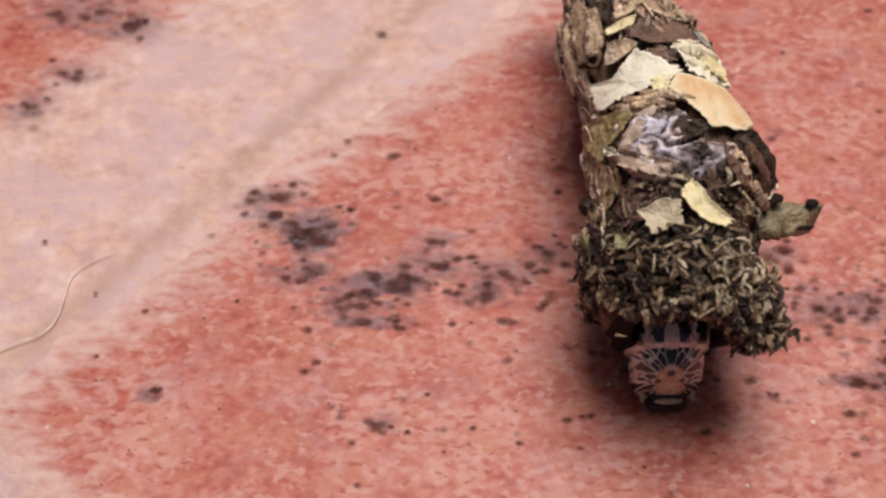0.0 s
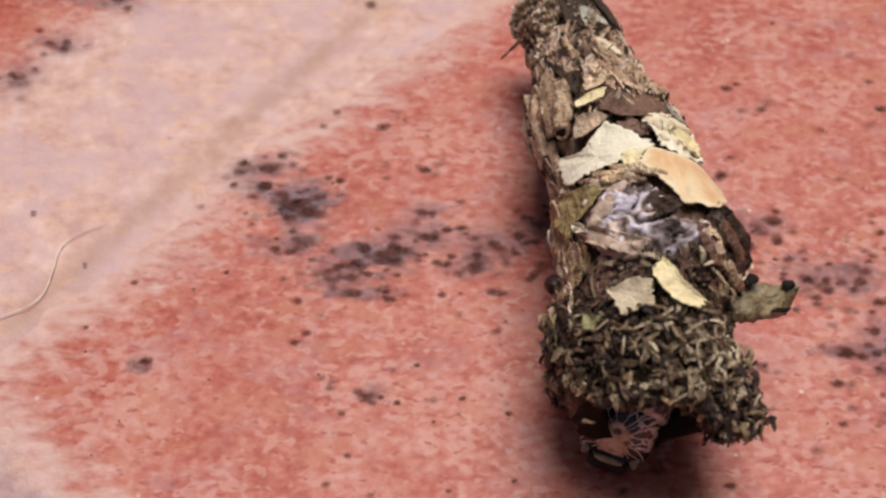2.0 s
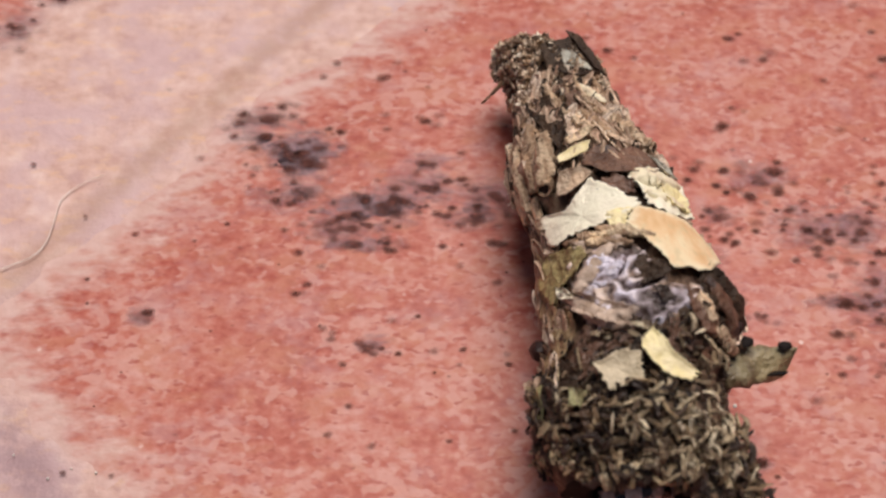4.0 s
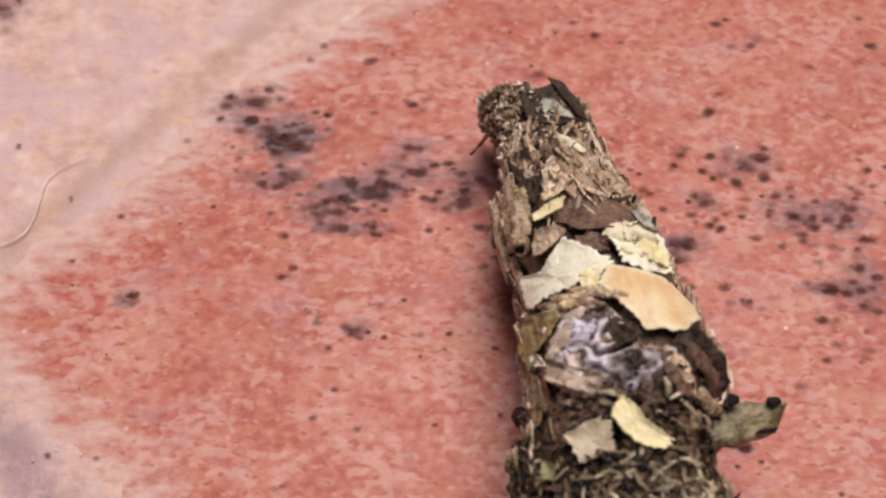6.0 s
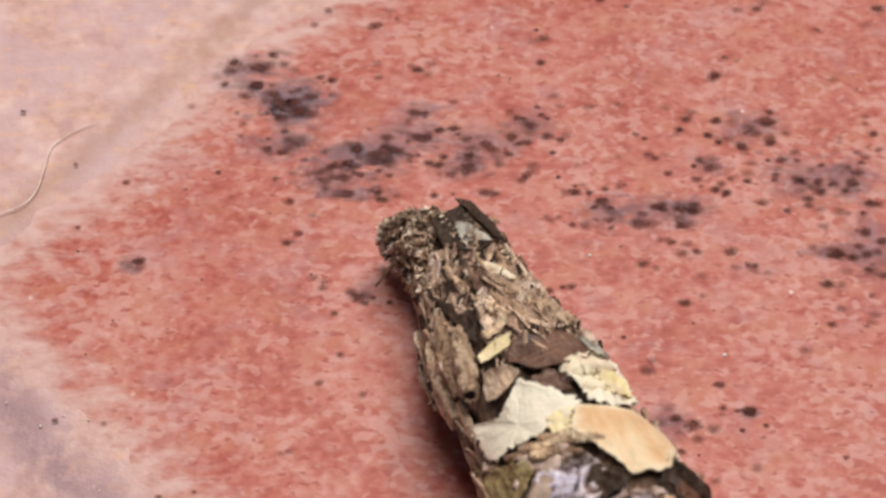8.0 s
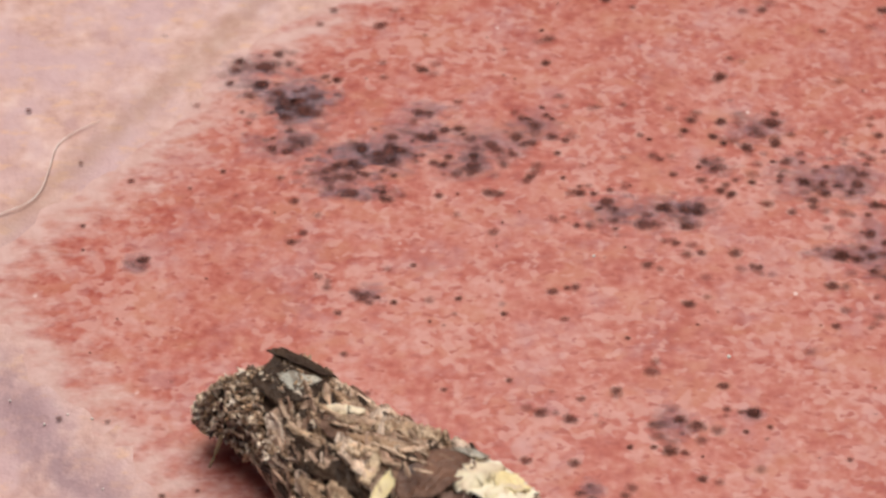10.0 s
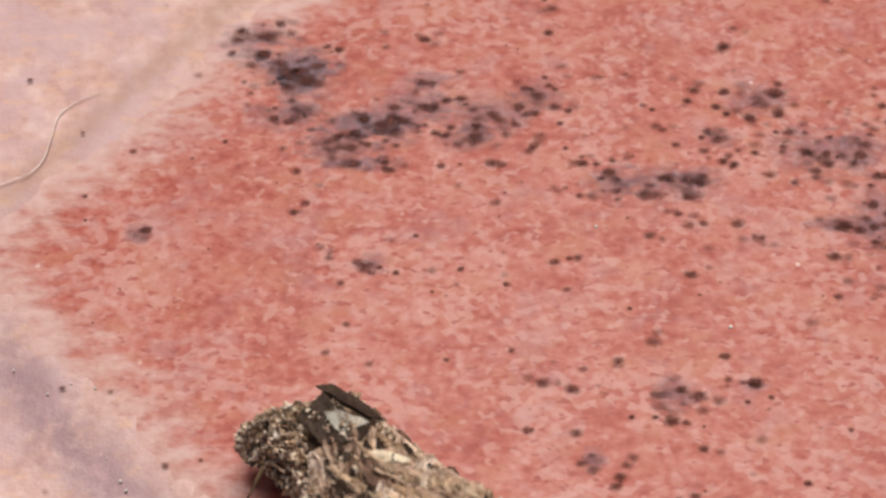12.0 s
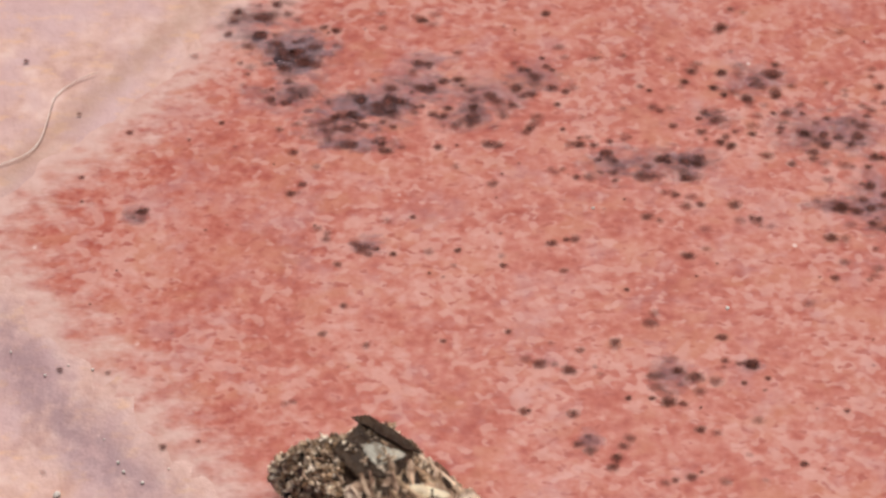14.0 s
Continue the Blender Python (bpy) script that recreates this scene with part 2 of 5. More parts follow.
def shield_material():
    """Black shield with a pale middle line, pale shoulders and a notched pale front border."""
    n = Nodes("larva_shield")
    v, side, along = mirrored(n)
    wob = n.math("MULTIPLY", n.math("SUBTRACT", n.noise(1.8, 3.0, 0.6, v), 0.5), 1.0)
    across = n.math("MULTIPLY", n.math("ADD", side, wob), 0.5)
    cream = n.ramp(n.noise(1.5, 3.0, 0.6, v), (0.36, (0.62, 0.50, 0.42)), (0.60, (0.97, 0.92, 0.86)))
    wedge = n.math("MULTIPLY", n.span(along, -1.2, 0.6, 0.62, 0.0), n.span(side, 0.15, 0.55, 1.0, 0.0))
    bars = n.math("MAXIMUM", n.ramp(across, (0.06, 1.0), (0.11, 0.0), (0.38, 0.0), (0.43, 1.0), (0.58, 1.0), (0.64, 0.0), (0.80, 0.0), (0.88, 0.7)), n.span(wedge, 0.28, 0.36))
    front = n.span(n.math("ADD", along, n.math("MULTIPLY", wob, 0.2)), -1.24, -1.12, 1.0, 0.0)
    col = n.mix(n.math("MAXIMUM", bars, front), DARK_SHELL, cream)
    col = n.mix(n.span(n.cells(1.9, "F1", v), 0.12, 0.20, 0.9, 0.0), col, DARK_SHELL)
    return n.done(col, 0.24, n.noise(3.0, 3.0), 0.1, 0.7, 0.6)


def head_material():
    """Tan face with black spots; pale and black streaks ray out from it over the crown."""
    n = Nodes("larva_head")
    v, side, along = mirrored(n)
    up = n.math("ADD", along, 2.72)
    wob = n.math("MULTIPLY", n.math("SUBTRACT", n.noise(2.0, 3.0, 0.6, v), 0.5), 2.6)
    turn = n.math("ARCTAN2", side, up)
    reach = n.math("SQRT", n.math("ADD", n.math("MULTIPLY", side, side), n.math("MULTIPLY", up, up)))
    cream = n.ramp(n.noise(1.8, 3.0, 0.6, v), (0.38, (0.72, 0.58, 0.44)), (0.60, (0.98, 0.93, 0.84)))
    polar = n.add("ShaderNodeCombineXYZ")
    n.join(n.math("ADD", n.math("MULTIPLY", turn, 4.2), n.math("MULTIPLY", wob, 0.34)), polar.inputs[0])
    n.join(n.math("ADD", n.math("MULTIPLY", reach, 1.35), n.math("MULTIPLY", wob, 0.22)), polar.inputs[1])
    net = n.cells(1.0, "DISTANCE_TO_EDGE", polar.outputs[0])
    crown = n.mix(n.span(net, 0.05, 0.10), cream, DARK_SHELL)
    tan = n.ramp(n.noise(2.2, 3.0, 0.6, v), (0.4, (0.62, 0.40, 0.22)), (0.62, (0.93, 0.76, 0.55)))
    spots = n.math("ADD", n.cells(1.7, "F1", v), n.math("MULTIPLY", n.math("SUBTRACT", n.noise(3.0, 2.0, 0.5, v), 0.5), 0.4))
    face = n.mix(n.span(spots, 0.26, 0.36, 0.95, 0.0), tan, DARK_SHELL)
    col = n.mix(n.span(n.math("ADD", reach, n.math("MULTIPLY", wob, 0.12)), 0.55, 0.75), face, crown)
    return n.done(col, 0.24, n.noise(3.5, 3.0), 0.1, 0.7, 0.7)


def plain(name, colour, rough=0.5, other=None, scale=2.0, spec=0.5):
    n = Nodes(name)
    other = other or tuple(c * 0.6 for c in colour)
    f = n.noise(scale, 4.0, 0.6)
    return n.done(n.mix(n.span(f, 0.35, 0.65), colour, other), rough, f, 0.03, spec)


TILE, GROUT, INK, SMUDGE = tile_material(), grout_material(), ink_material(), smudge_material()
CASE = case_material()


def crumpled_silk_material():
    n = Nodes("crumpled_silk")
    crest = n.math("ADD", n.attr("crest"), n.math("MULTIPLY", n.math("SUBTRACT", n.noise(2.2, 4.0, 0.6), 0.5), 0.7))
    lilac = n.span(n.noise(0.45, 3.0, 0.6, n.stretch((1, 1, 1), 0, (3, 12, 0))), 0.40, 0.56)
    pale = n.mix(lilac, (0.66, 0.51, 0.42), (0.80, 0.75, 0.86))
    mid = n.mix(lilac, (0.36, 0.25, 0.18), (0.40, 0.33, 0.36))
    # crease shade and crest highlights painted by fold height, over lilac and brown silk
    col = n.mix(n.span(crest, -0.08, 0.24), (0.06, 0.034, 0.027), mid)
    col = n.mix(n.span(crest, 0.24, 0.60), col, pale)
    return n.done(col, n.span(crest, 0.2, 0.7, 0.42, 0.22), n.noise(3.0, 4.0, 0.6, None, 0.8), 0.12, 0.6)


SILK_SKIN = crumpled_silk_material()
SILK = silk_material("lilac_silk", (0.20, 0.13, 0.12), (0.50, 0.42, 0.47), (0.74, 0.70, 0.82), (0.62, 0.52, 0.50))
CREAM = leaf_material("cream_leaf_scrap", (0.97, 0.92, 0.72), (0.90, 0.83, 0.66), 1.4, 0.9)


def tan_material():
    n = Nodes("tan_papery_scrap")
    inner = n.math("ADD", n.attr("core"), n.math("MULTIPLY", n.math("SUBTRACT", n.noise(0.9, 4.0, 0.6), 0.5), 0.75))
    tan = n.ramp(n.noise(0.7, 4.0, 0.6, n.stretch((1.5, 0.6, 1.5))), (0.36, (0.70, 0.43, 0.21)), (0.52, (0.80, 0.56, 0.32)), (0.64, (0.84, 0.68, 0.44)))
    col = n.mix(n.span(inner, -0.10, 0.26), (0.88, 0.78, 0.55), tan)
    col = n.mix(n.span(n.noise(1.7, 4.0, 0.65, n.stretch((1.3, 0.7, 1.3), 35)), 0.50, 0.66, 0, 0.55), col, (0.62, 0.50, 0.30))
    return n.done(col, 0.55, n.noise(2.0, 5.0, 0.65), 0.06, 0.4)


TAN = tan_material()
GREYGREEN = leaf_material("grey_green_scrap", (0.66, 0.55, 0.38), (0.52, 0.43, 0.29), 2.0)
PELLET = plain("dark_pellet", (0.028, 0.010, 0.008), 0.5, None, 2.0, 0.3)
# black for the flap's crusts, and for painted shade in mouth and bores
CRUST_AND_SHADE = plain("black_crust_and_shade", (0.014, 0.009, 0.008), 0.75, None, 2.0, 0.2)
FOLD = leaf_material("beige_silk_fold", (0.62, 0.48, 0.38), (0.40, 0.28, 0.20), 2.4)
BLACKISH = scrap_material("blackish_bark", (0.055, 0.034, 0.021), grain=1.8, rough=0.5, spec=0.15)
BEIGE = scrap_material("dull_beige_scrap", (0.55, 0.42, 0.30), grain=1.6)
OLIVE_BROWN = scrap_material("olive_brown_scrap", (0.42, 0.31, 0.17), grain=1.4)
GREEN_BIT = scrap_material("dull_green_scrap", (0.36, 0.34, 0.17), grain=2.0)
BEIGE_STEM = scrap_material("beige_stem", (0.60, 0.44, 0.29), (0.84, 0.65, 0.45), grain=1.8, depth=0.1)
BROWN_STEM = scrap_material("brown_stem", (0.38, 0.255, 0.16), (0.62, 0.45, 0.30), grain=1.8, depth=0.1)
CREAM_STEM = leaf_material("cream_roll", (0.94, 0.86, 0.62), (0.76, 0.62, 0.44), 1.6)
SLATE = scrap_material("slate_grey_scrap", (0.46, 0.45, 0.38), grain=2.0)
PALE_TAN = scrap_material("pale_tan_scrap", (0.72, 0.57, 0.38), grain=2.0)
YELLOW = leaf_material("yellow_leaf_scrap", (0.92, 0.79, 0.42), (0.86, 0.74, 0.48), 1.8)
OLIVE = scrap_material("olive_leaf_scrap", (0.42, 0.35, 0.16), grain=1.5)
FLAP = scrap_material("spotted_leaf_flap", (0.25, 0.205, 0.115), grain=1.2, spots=1.5)
DARK = scrap_material("dark_bark_scrap", (0.05, 0.03, 0.022), grain=1.8)
BROWN = scrap_material("brown_bark_scrap", (0.17, 0.092, 0.06), grain=1.6, spots=0.8)
BARK = scrap_material("mixed_bark_flake", (0.045, 0.023, 0.016), (0.20, 0.11, 0.068), (0.42, 0.265, 0.185), (0.64, 0.46, 0.335), (0.92, 0.78, 0.63), grain=2.4, pale=0.45)
BITS = scrap_material("leaf_fragment", (0.035, 0.02, 0.015), (0.07, 0.043, 0.028), (0.17, 0.105, 0.06), (0.34, 0.245, 0.14), (0.52, 0.41, 0.26), (0.84, 0.73, 0.52), grain=3.0, pale=1.9)
PALE_BITS = scrap_material("pale_leaf_fragment", (0.40, 0.32, 0.2), (0.62, 0.53, 0.36), (0.9, 0.8, 0.6), grain=2.5)
BITS_MANY = scrap_material("leaf_crumbs", (0.02, 0.012, 0.009), (0.045, 0.027, 0.018), (0.09, 0.06, 0.036), (0.16, 0.098, 0.056), grain=3.0, per_island=True)
STEM = scrap_material("dry_stem", (0.30, 0.19, 0.125), (0.86, 0.67, 0.49), grain=2.0)
FIBRE = plain("dry_fibre", (0.30, 0.20, 0.11), 0.5)
WHITE_FIBRE = plain("white_fibre", (0.92, 0.83, 0.76), 0.35, (0.72, 0.56, 0.48))
SHELL, HEADSHELL = shield_material(), head_material()
LIP, JAW = plain("pale_lip", (0.66, 0.52, 0.34), 0.35), plain("dark_jaw", (0.03, 0.014, 0.011), 0.5)
SKIN = plain("dark_larva_skin", (0.05, 0.028, 0.026), 0.4)


# ---- mesh helpers (millimetres in, metres out) ----
def mesh_of(name, verts, faces, material, smooth=True, attrs=None):
    me = bpy.data.meshes.new(name)
    me.from_pydata([(x * MM, y * MM, z * MM) for x, y, z in verts], [], faces)
    me.materials.append(material)
    if smooth:
        me.polygons.foreach_set("use_smooth", [True] * len(me.polygons))
    for key, values in (attrs or {}).items():
        me.attributes.new(key, "FLOAT", "POINT").data.foreach_set("value", values)
    me.update()
    return me


def part(name, me, parent, label="", at=None):
    ob = new(name, me)
    ob.parent = parent
    if at is not None:
        ob.matrix_basis = at
    return tagged(ob, label)


def wave(x, y, z=0.0):
    return noise.noise(Vector((x, y, z)))


def tube(path, radii, sides=10, hollow=False, rough=0.0, seed=0.0):
    """Vertices and faces of a round stem along a path; hollow leaves a sunk end."""
    vs, fs = [], []
    n = len(path)
    for i, p in enumerate(path):
        d = (path[min(i + 1, n - 1)] - path[max(i - 1, 0)]).normalized()
        a = d.orthogonal().normalized()
        b = d.cross(a)
        for k in range(sides):
            w = 2 * math.pi * k / sides
            q = a * math.cos(w) + b * math.sin(w)
            r = radii[i] * (1 + rough * wave(q.x * 2 + seed, q.y * 2 + i * 0.7, q.z * 2))
            vs.append(p + q * r)
    for i in range(n - 1):
        for k in range(sides):
            fs.append((i * sides + k, i * sides + (k + 1) % sides, (i + 1) * sides + (k + 1) % sides, (i + 1) * sides + k))
    fs.append(tuple(range(sides))[::-1])
    if not hollow:
        fs.append(tuple((n - 1) * sides + k for k in range(sides)))
    return vs, fs


# ---- floor: square terracotta tiles, laid across, with wide pale joints ----
SIDE, JOINT = 98.0, 10.6
CORNER = Vector((-23.5, -5.85, 0))
U, V = Vector((1, 1, 0)).normalized(), Vector((1, -1, 0)).normalized()


def tile_mesh(seed, bulge):
    """A tile with soft worn edges and a rounded corner; bulge: how far one stretch of its edge swells."""
    steps = [0, 0.12, 0.3, 0.5, 0.75] + [1.0 + 0.5 * k for k in range(100)]
    steps = [s for s in steps if s <= 48] + [49 + 2.4 * k for k in range(19)] + [95.5, 96.3, 97.0, 97.5, 98.0]
    n = len(steps)
    vs, fs, rim = [], [], []
    for s in steps:
        for t in steps:
            x, y = s, t
            r = 3.2
            ds, dt = min(s, SIDE - s), min(t, SIDE - t)
            d = min(ds, dt)
            if ds < r and dt < r:
                d = max(0.0, r - math.hypot(r - ds, r - dt))
            edge_s, edge_t = max(0.0, 1 - ds / 9.0) ** 2, max(0.0, 1 - dt / 9.0) ** 2
            wob = 0.30 * wave(s * 0.13 + seed, t * 0.13) + 0.25 * wave(s * 0.5, t * 0.5, seed)
            if t < SIDE / 2:
                y -= edge_t * (wob + bulge * math.exp(-((s - 19.3) / 4.2) ** 2))
            else:
                y += edge_t * wob
            x -= edge_s * 0.7 * wave(t * 0.12, s * 0.12 + seed, 4) * (1 if s < SIDE / 2 else -1)
            if ds < r and dt < r and math.hypot(r - ds, r - dt) > r:
                k = r / math.hypot(r - ds, r - dt)
                x += (r - ds) * (1 - k) * (1 if s < SIDE / 2 else -1)
                y += (r - dt) * (1 - k) * (1 if t < SIDE / 2 else -1)
            z = -0.24 * max(0.0, 1 - d / 3.6) ** 2 + 0.03 * wave(s * 0.3, t * 0.3, seed) - 0.03
            p = U * x + V * y
            vs.append((p.x, p.y, z))
            rim.append(d)
    for i in range(n - 1):
        for k in range(n - 1):
            fs.append((i * n + k, (i + 1) * n + k, (i + 1) * n + k + 1, i * n + k + 1))
    return mesh_of("tile", vs, [f[::-1] for f in fs], TILE, True, {"rim": rim})


def bed_mesh():
    """The sheet of mortar that carries the tiles and shows between them."""
    xs = [-900, -400, -200, -110, -60] + [-40 + 0.8 * k for k in range(91)] + [60, 110, 200, 400, 900]
    n = len(xs)
    vs, fs = [], []
    for x in xs:
        for y in xs:
            near = abs(x) < 45 and abs(y) < 45
            dip = 0.0
            for d in ((0.633 * y - 0.774 * x - 13.85), (-(x + y) / math.sqrt(2) - 21.2)):
                dip += 0.03 * math.exp(-(d / 1.2) ** 2)
            vs.append((x, y, -0.12 - dip + (0.05 * wave(x * 0.35, y * 0.35) + 0.07 * wave(x * 0.9, y * 0.9, 3) if near else 0)))
    for i in range(n - 1):
        for k in range(n - 1):
            fs.append((i * n + k, (i + 1) * n + k, (i + 1) * n + k + 1, i * n + k + 1))
    return mesh_of("floor", vs, fs, GROUT)


floor = tagged(new("floor", bed_mesh()), "terracotta tile floor with wide pale pink grout joints", "floor", kind="structure")
main_tile_mesh = tile_mesh(2.0, 1.7)
other_tile_mesh = tile_mesh(11.0, 0.3)
PITCH = SIDE + JOINT
for i in (-1, 0, 1):
    for k in (-1, 0, 1):
        if (i, k) == (0, 0):
            main_tile = part("tile", main_tile_mesh, floor, "salmon red glazed tile with dark flecks", Matrix.Translation(CORNER * MM))
        else:
            spot = CORNER + U * (i * PITCH) + V * (k * PITCH)
            if (i, k) == (0, -1):
                spot += V * 0.4
            part("tile", other_tile_mesh, floor, "", Matrix.Translation(spot * MM))

# dark flecks and grey smudges burnt into the glaze
ink_v, ink_f, ink_core = [], [], []
smear_v, smear_f, smear_core = [], [], []


def disc(vs, fs, core, x, y, rx, ry, z, seed, sides=12, rings=(0.45, 0.8, 1.0)):
    """A thin, uneven round patch on the floor."""
    first = len(vs)
    turn = seed * 1.7
    vs.append((x, y, z))
    core.append(1.0)
    for r in rings:
        for k in range(sides):
            w = 2 * math.pi * k / sides
            u = r * (1 + 0.28 * wave(math.cos(w) * 0.9 + seed, math.sin(w) * 0.9, seed * 0.7))
            a, b = rx * u * math.cos(w + turn), ry * u * math.sin(w + turn)
            vs.append((x + a, y + b, z))
            core.append(1 - r)
    for k in range(sides):
        fs.append((first, first + 1 + k, first + 1 + (k + 1) % sides))
        for j in range(len(rings) - 1):
            p = first + 1 + j * sides
            fs.append((p + k, p + sides + k, p + sides + (k + 1) % sides, p + (k + 1) % sides))


def fleck(x, y, r):
    seed = x * 3.1 + y * 1.7
    disc(ink_v, ink_f, ink_core, x, y, r * 1.75, r * 1.2, 0.035 + 0.004 * (len(ink_v) % 7) / 7, seed, 11)


def smudge(x, y, rx, ry, dotted=1.0):
    dots = random.Random(round(x * 100 + y))
    for _ in range(int((3 + rx * ry * 7) * dotted)):
        a, b = dots.gauss(0, 0.75), dots.gauss(0, 0.75)
        fleck(x + a * rx, y + b * ry - a * rx * 0.12, dots.choice((0.12, 0.15, 0.19, 0.23, 0.27)))
    disc(smear_v, smear_f, smear_core, x, y, rx * 2.0, ry * 2.0, 0.018 + 0.0005 * (len(smear_v) % 20), x + y * 2, 28, (0.2, 0.4, 0.6, 0.8, 1.0))


fleck(-10.43, 6.17, 0.23); fleck(-9.97, 5.65, 0.17); fleck(-8.94, 4.91, 0.22); fleck(-8.50, 5.60, 0.28); fleck(-7.97, 5.08, 0.22)
fleck(-7.24, 4.49, 0.22); fleck(-6.68, 4.55, 0.25); fleck(-6.10, 4.14, 0.28); fleck(-5.67, 3.79, 0.31); fleck(-6.37, 3.73, 0.25)
fleck(-8.73, 3.64, 0.22); fleck(-8.04, 3.81, 0.19); fleck(-5.71, 4.82, 0.28); fleck(-5.24, 6.04, 0.20); fleck(-4.62, 5.86, 0.20)
fleck(-7.06, 6.86, 0.23); fleck(-6.48, 6.47, 0.20); fleck(-9.74, 6.52, 0.28); fleck(-9.05, 6.73, 0.34); fleck(-8.34, 6.80, 0.34)
fleck(-7.78, 6.87, 0.28); fleck(-7.59, 7.65, 0.29); fleck(-6.95, 7.58, 0.23); fleck(-2.37, 6.91, 0.20); fleck(-2.30, 5.99, 0.20)
fleck(0.34, 6.82, 0.26); fleck(0.19, 6.18, 0.26); fleck(-0.37, 6.47, 0.23); fleck(-0.66, 6.72, 0.17); fleck(-7.66, 1.72, 0.19)
fleck(-6.72, 2.28, 0.22); fleck(-6.02, 1.95, 0.19); fleck(-6.96, 1.52, 0.19); fleck(-6.44, 2.11, 0.17); fleck(-6.88, 2.79, 0.19)
fleck(-5.90, 1.06, 0.16); fleck(-7.16, -0.01, 0.16); fleck(-6.43, -1.29, 0.19); fleck(-5.33, -2.08, 0.19); fleck(-5.96, -3.07, 0.16)
fleck(-6.52, -3.56, 0.18); fleck(-6.20, -3.53, 0.18); fleck(-6.36, 0.31, 0.19); fleck(-5.97, 0.63, 0.16); fleck(-5.63, 0.21, 0.22)
fleck(-5.14, 0.30, 0.24); fleck(-4.74, 0.46, 0.27); fleck(-4.20, 0.78, 0.27); fleck(-3.93, 0.52, 0.27); fleck(-3.38, 0.62, 0.22)
fleck(-3.10, 0.19, 0.19); fleck(-4.46, 0.07, 0.22); fleck(-4.84, -0.57, 0.22); fleck(-4.16, -0.89, 0.24); fleck(-3.62, -0.93, 0.22)
fleck(-2.94, -1.15, 0.19); fleck(-2.27, -1.16, 0.19); fleck(-1.85, 2.35, 0.25); fleck(-1.90, 1.82, 0.25); fleck(-2.52, 1.36, 0.25)
fleck(-2.03, 1.16, 0.25); fleck(-1.89, 0.77, 0.22); fleck(-1.34, 1.35, 0.22); fleck(-1.15, 1.58, 0.19); fleck(-0.71, 0.92, 0.16)
fleck(-1.48, 1.59, 0.19); fleck(-0.80, 3.25, 0.25); fleck(-0.52, 2.41, 0.25); fleck(0.03, 2.24, 0.25); fleck(0.17, 2.57, 0.19)
fleck(0.72, 2.74, 0.22); fleck(1.42, 2.83, 0.22); fleck(-1.74, 0.12, 0.16); fleck(0.42, -1.02, 0.16); fleck(0.16, 0.82, 0.19)
fleck(0.65, 0.69, 0.22); fleck(0.93, 1.14, 0.19); fleck(1.24, 0.16, 0.24); fleck(1.65, 0.42, 0.22); fleck(2.00, 0.26, 0.22)
fleck(2.33, 0.42, 0.19); fleck(2.13, 1.00, 0.16); fleck(2.04, 2.23, 0.22); fleck(2.60, 2.32, 0.25); fleck(2.97, 1.89, 0.25)
fleck(3.32, 1.56, 0.27); fleck(3.58, 1.13, 0.27); fleck(4.00, 1.32, 0.22); fleck(4.57, 1.88, 0.19); fleck(2.35, 1.23, 0.19)
fleck(3.14, 0.09, 0.19); fleck(2.79, -0.87, 0.24); fleck(3.25, -0.94, 0.24); fleck(1.41, 4.43, 0.20); fleck(1.21, -2.13, 0.19)
fleck(2.97, -3.07, 0.21); fleck(5.20, 0.63, 0.25); fleck(5.00, 0.24, 0.24); fleck(4.62, -0.24, 0.19); fleck(4.77, 0.01, 0.19)
fleck(-1.97, -5.04, 0.16); fleck(-5.16, -5.43, 0.16); fleck(-4.69, -5.67, 0.18); fleck(-4.76, -5.97, 0.18); fleck(-3.45, -6.21, 0.21)
fleck(-2.86, -6.34, 0.23); fleck(-0.07, -6.65, 0.21); fleck(-4.20, -7.29, 0.15); fleck(-1.69, -6.78, 0.15); fleck(1.08, -7.38, 0.13)
fleck(1.28, -6.60, 0.13); fleck(3.28, -6.90, 0.15); fleck(3.32, -7.40, 0.13); fleck(5.42, -6.30, 0.16); fleck(-3.89, -9.36, 0.15)
fleck(-2.85, -11.32, 0.17); fleck(-4.78, -10.74, 0.17); fleck(6.11, 8.40, 0.29); fleck(5.53, 8.23, 0.23); fleck(5.90, 6.86, 0.20)
fleck(6.70, 4.16, 0.20); fleck(6.94, 2.36, 0.25); fleck(6.65, 2.10, 0.17); fleck(7.39, 0.61, 0.16); fleck(11.71, 0.10, 0.16)
fleck(13.04, -0.23, 0.22); fleck(13.54, 0.67, 0.25); fleck(13.93, 0.47, 0.25); fleck(14.17, -0.53, 0.19); fleck(14.66, -0.24, 0.16)
fleck(15.52, 0.07, 0.27); fleck(15.86, 0.66, 0.22); fleck(15.46, -0.38, 0.16); fleck(11.93, 4.02, 0.22); fleck(13.15, 3.68, 0.25)
fleck(12.92, 3.27, 0.25); fleck(12.50, 2.66, 0.19); fleck(13.85, 2.32, 0.19); fleck(14.35, 3.16, 0.22); fleck(15.13, 3.12, 0.22)
fleck(15.98, 2.81, 0.25); fleck(16.21, 2.37, 0.25); fleck(16.72, 3.14, 0.31); fleck(17.06, 3.65, 0.20); fleck(14.66, 5.99, 0.28)
fleck(14.49, 5.74, 0.23); fleck(15.21, 7.09, 0.17); fleck(15.84, 6.87, 0.17); fleck(17.73, 2.40, 0.17); fleck(15.52, 1.25, 0.19)
fleck(16.21, 1.24, 0.19); fleck(16.70, 0.81, 0.14); fleck(17.25, 0.81, 0.22); fleck(17.05, 0.32, 0.19); fleck(16.86, -0.07, 0.16)
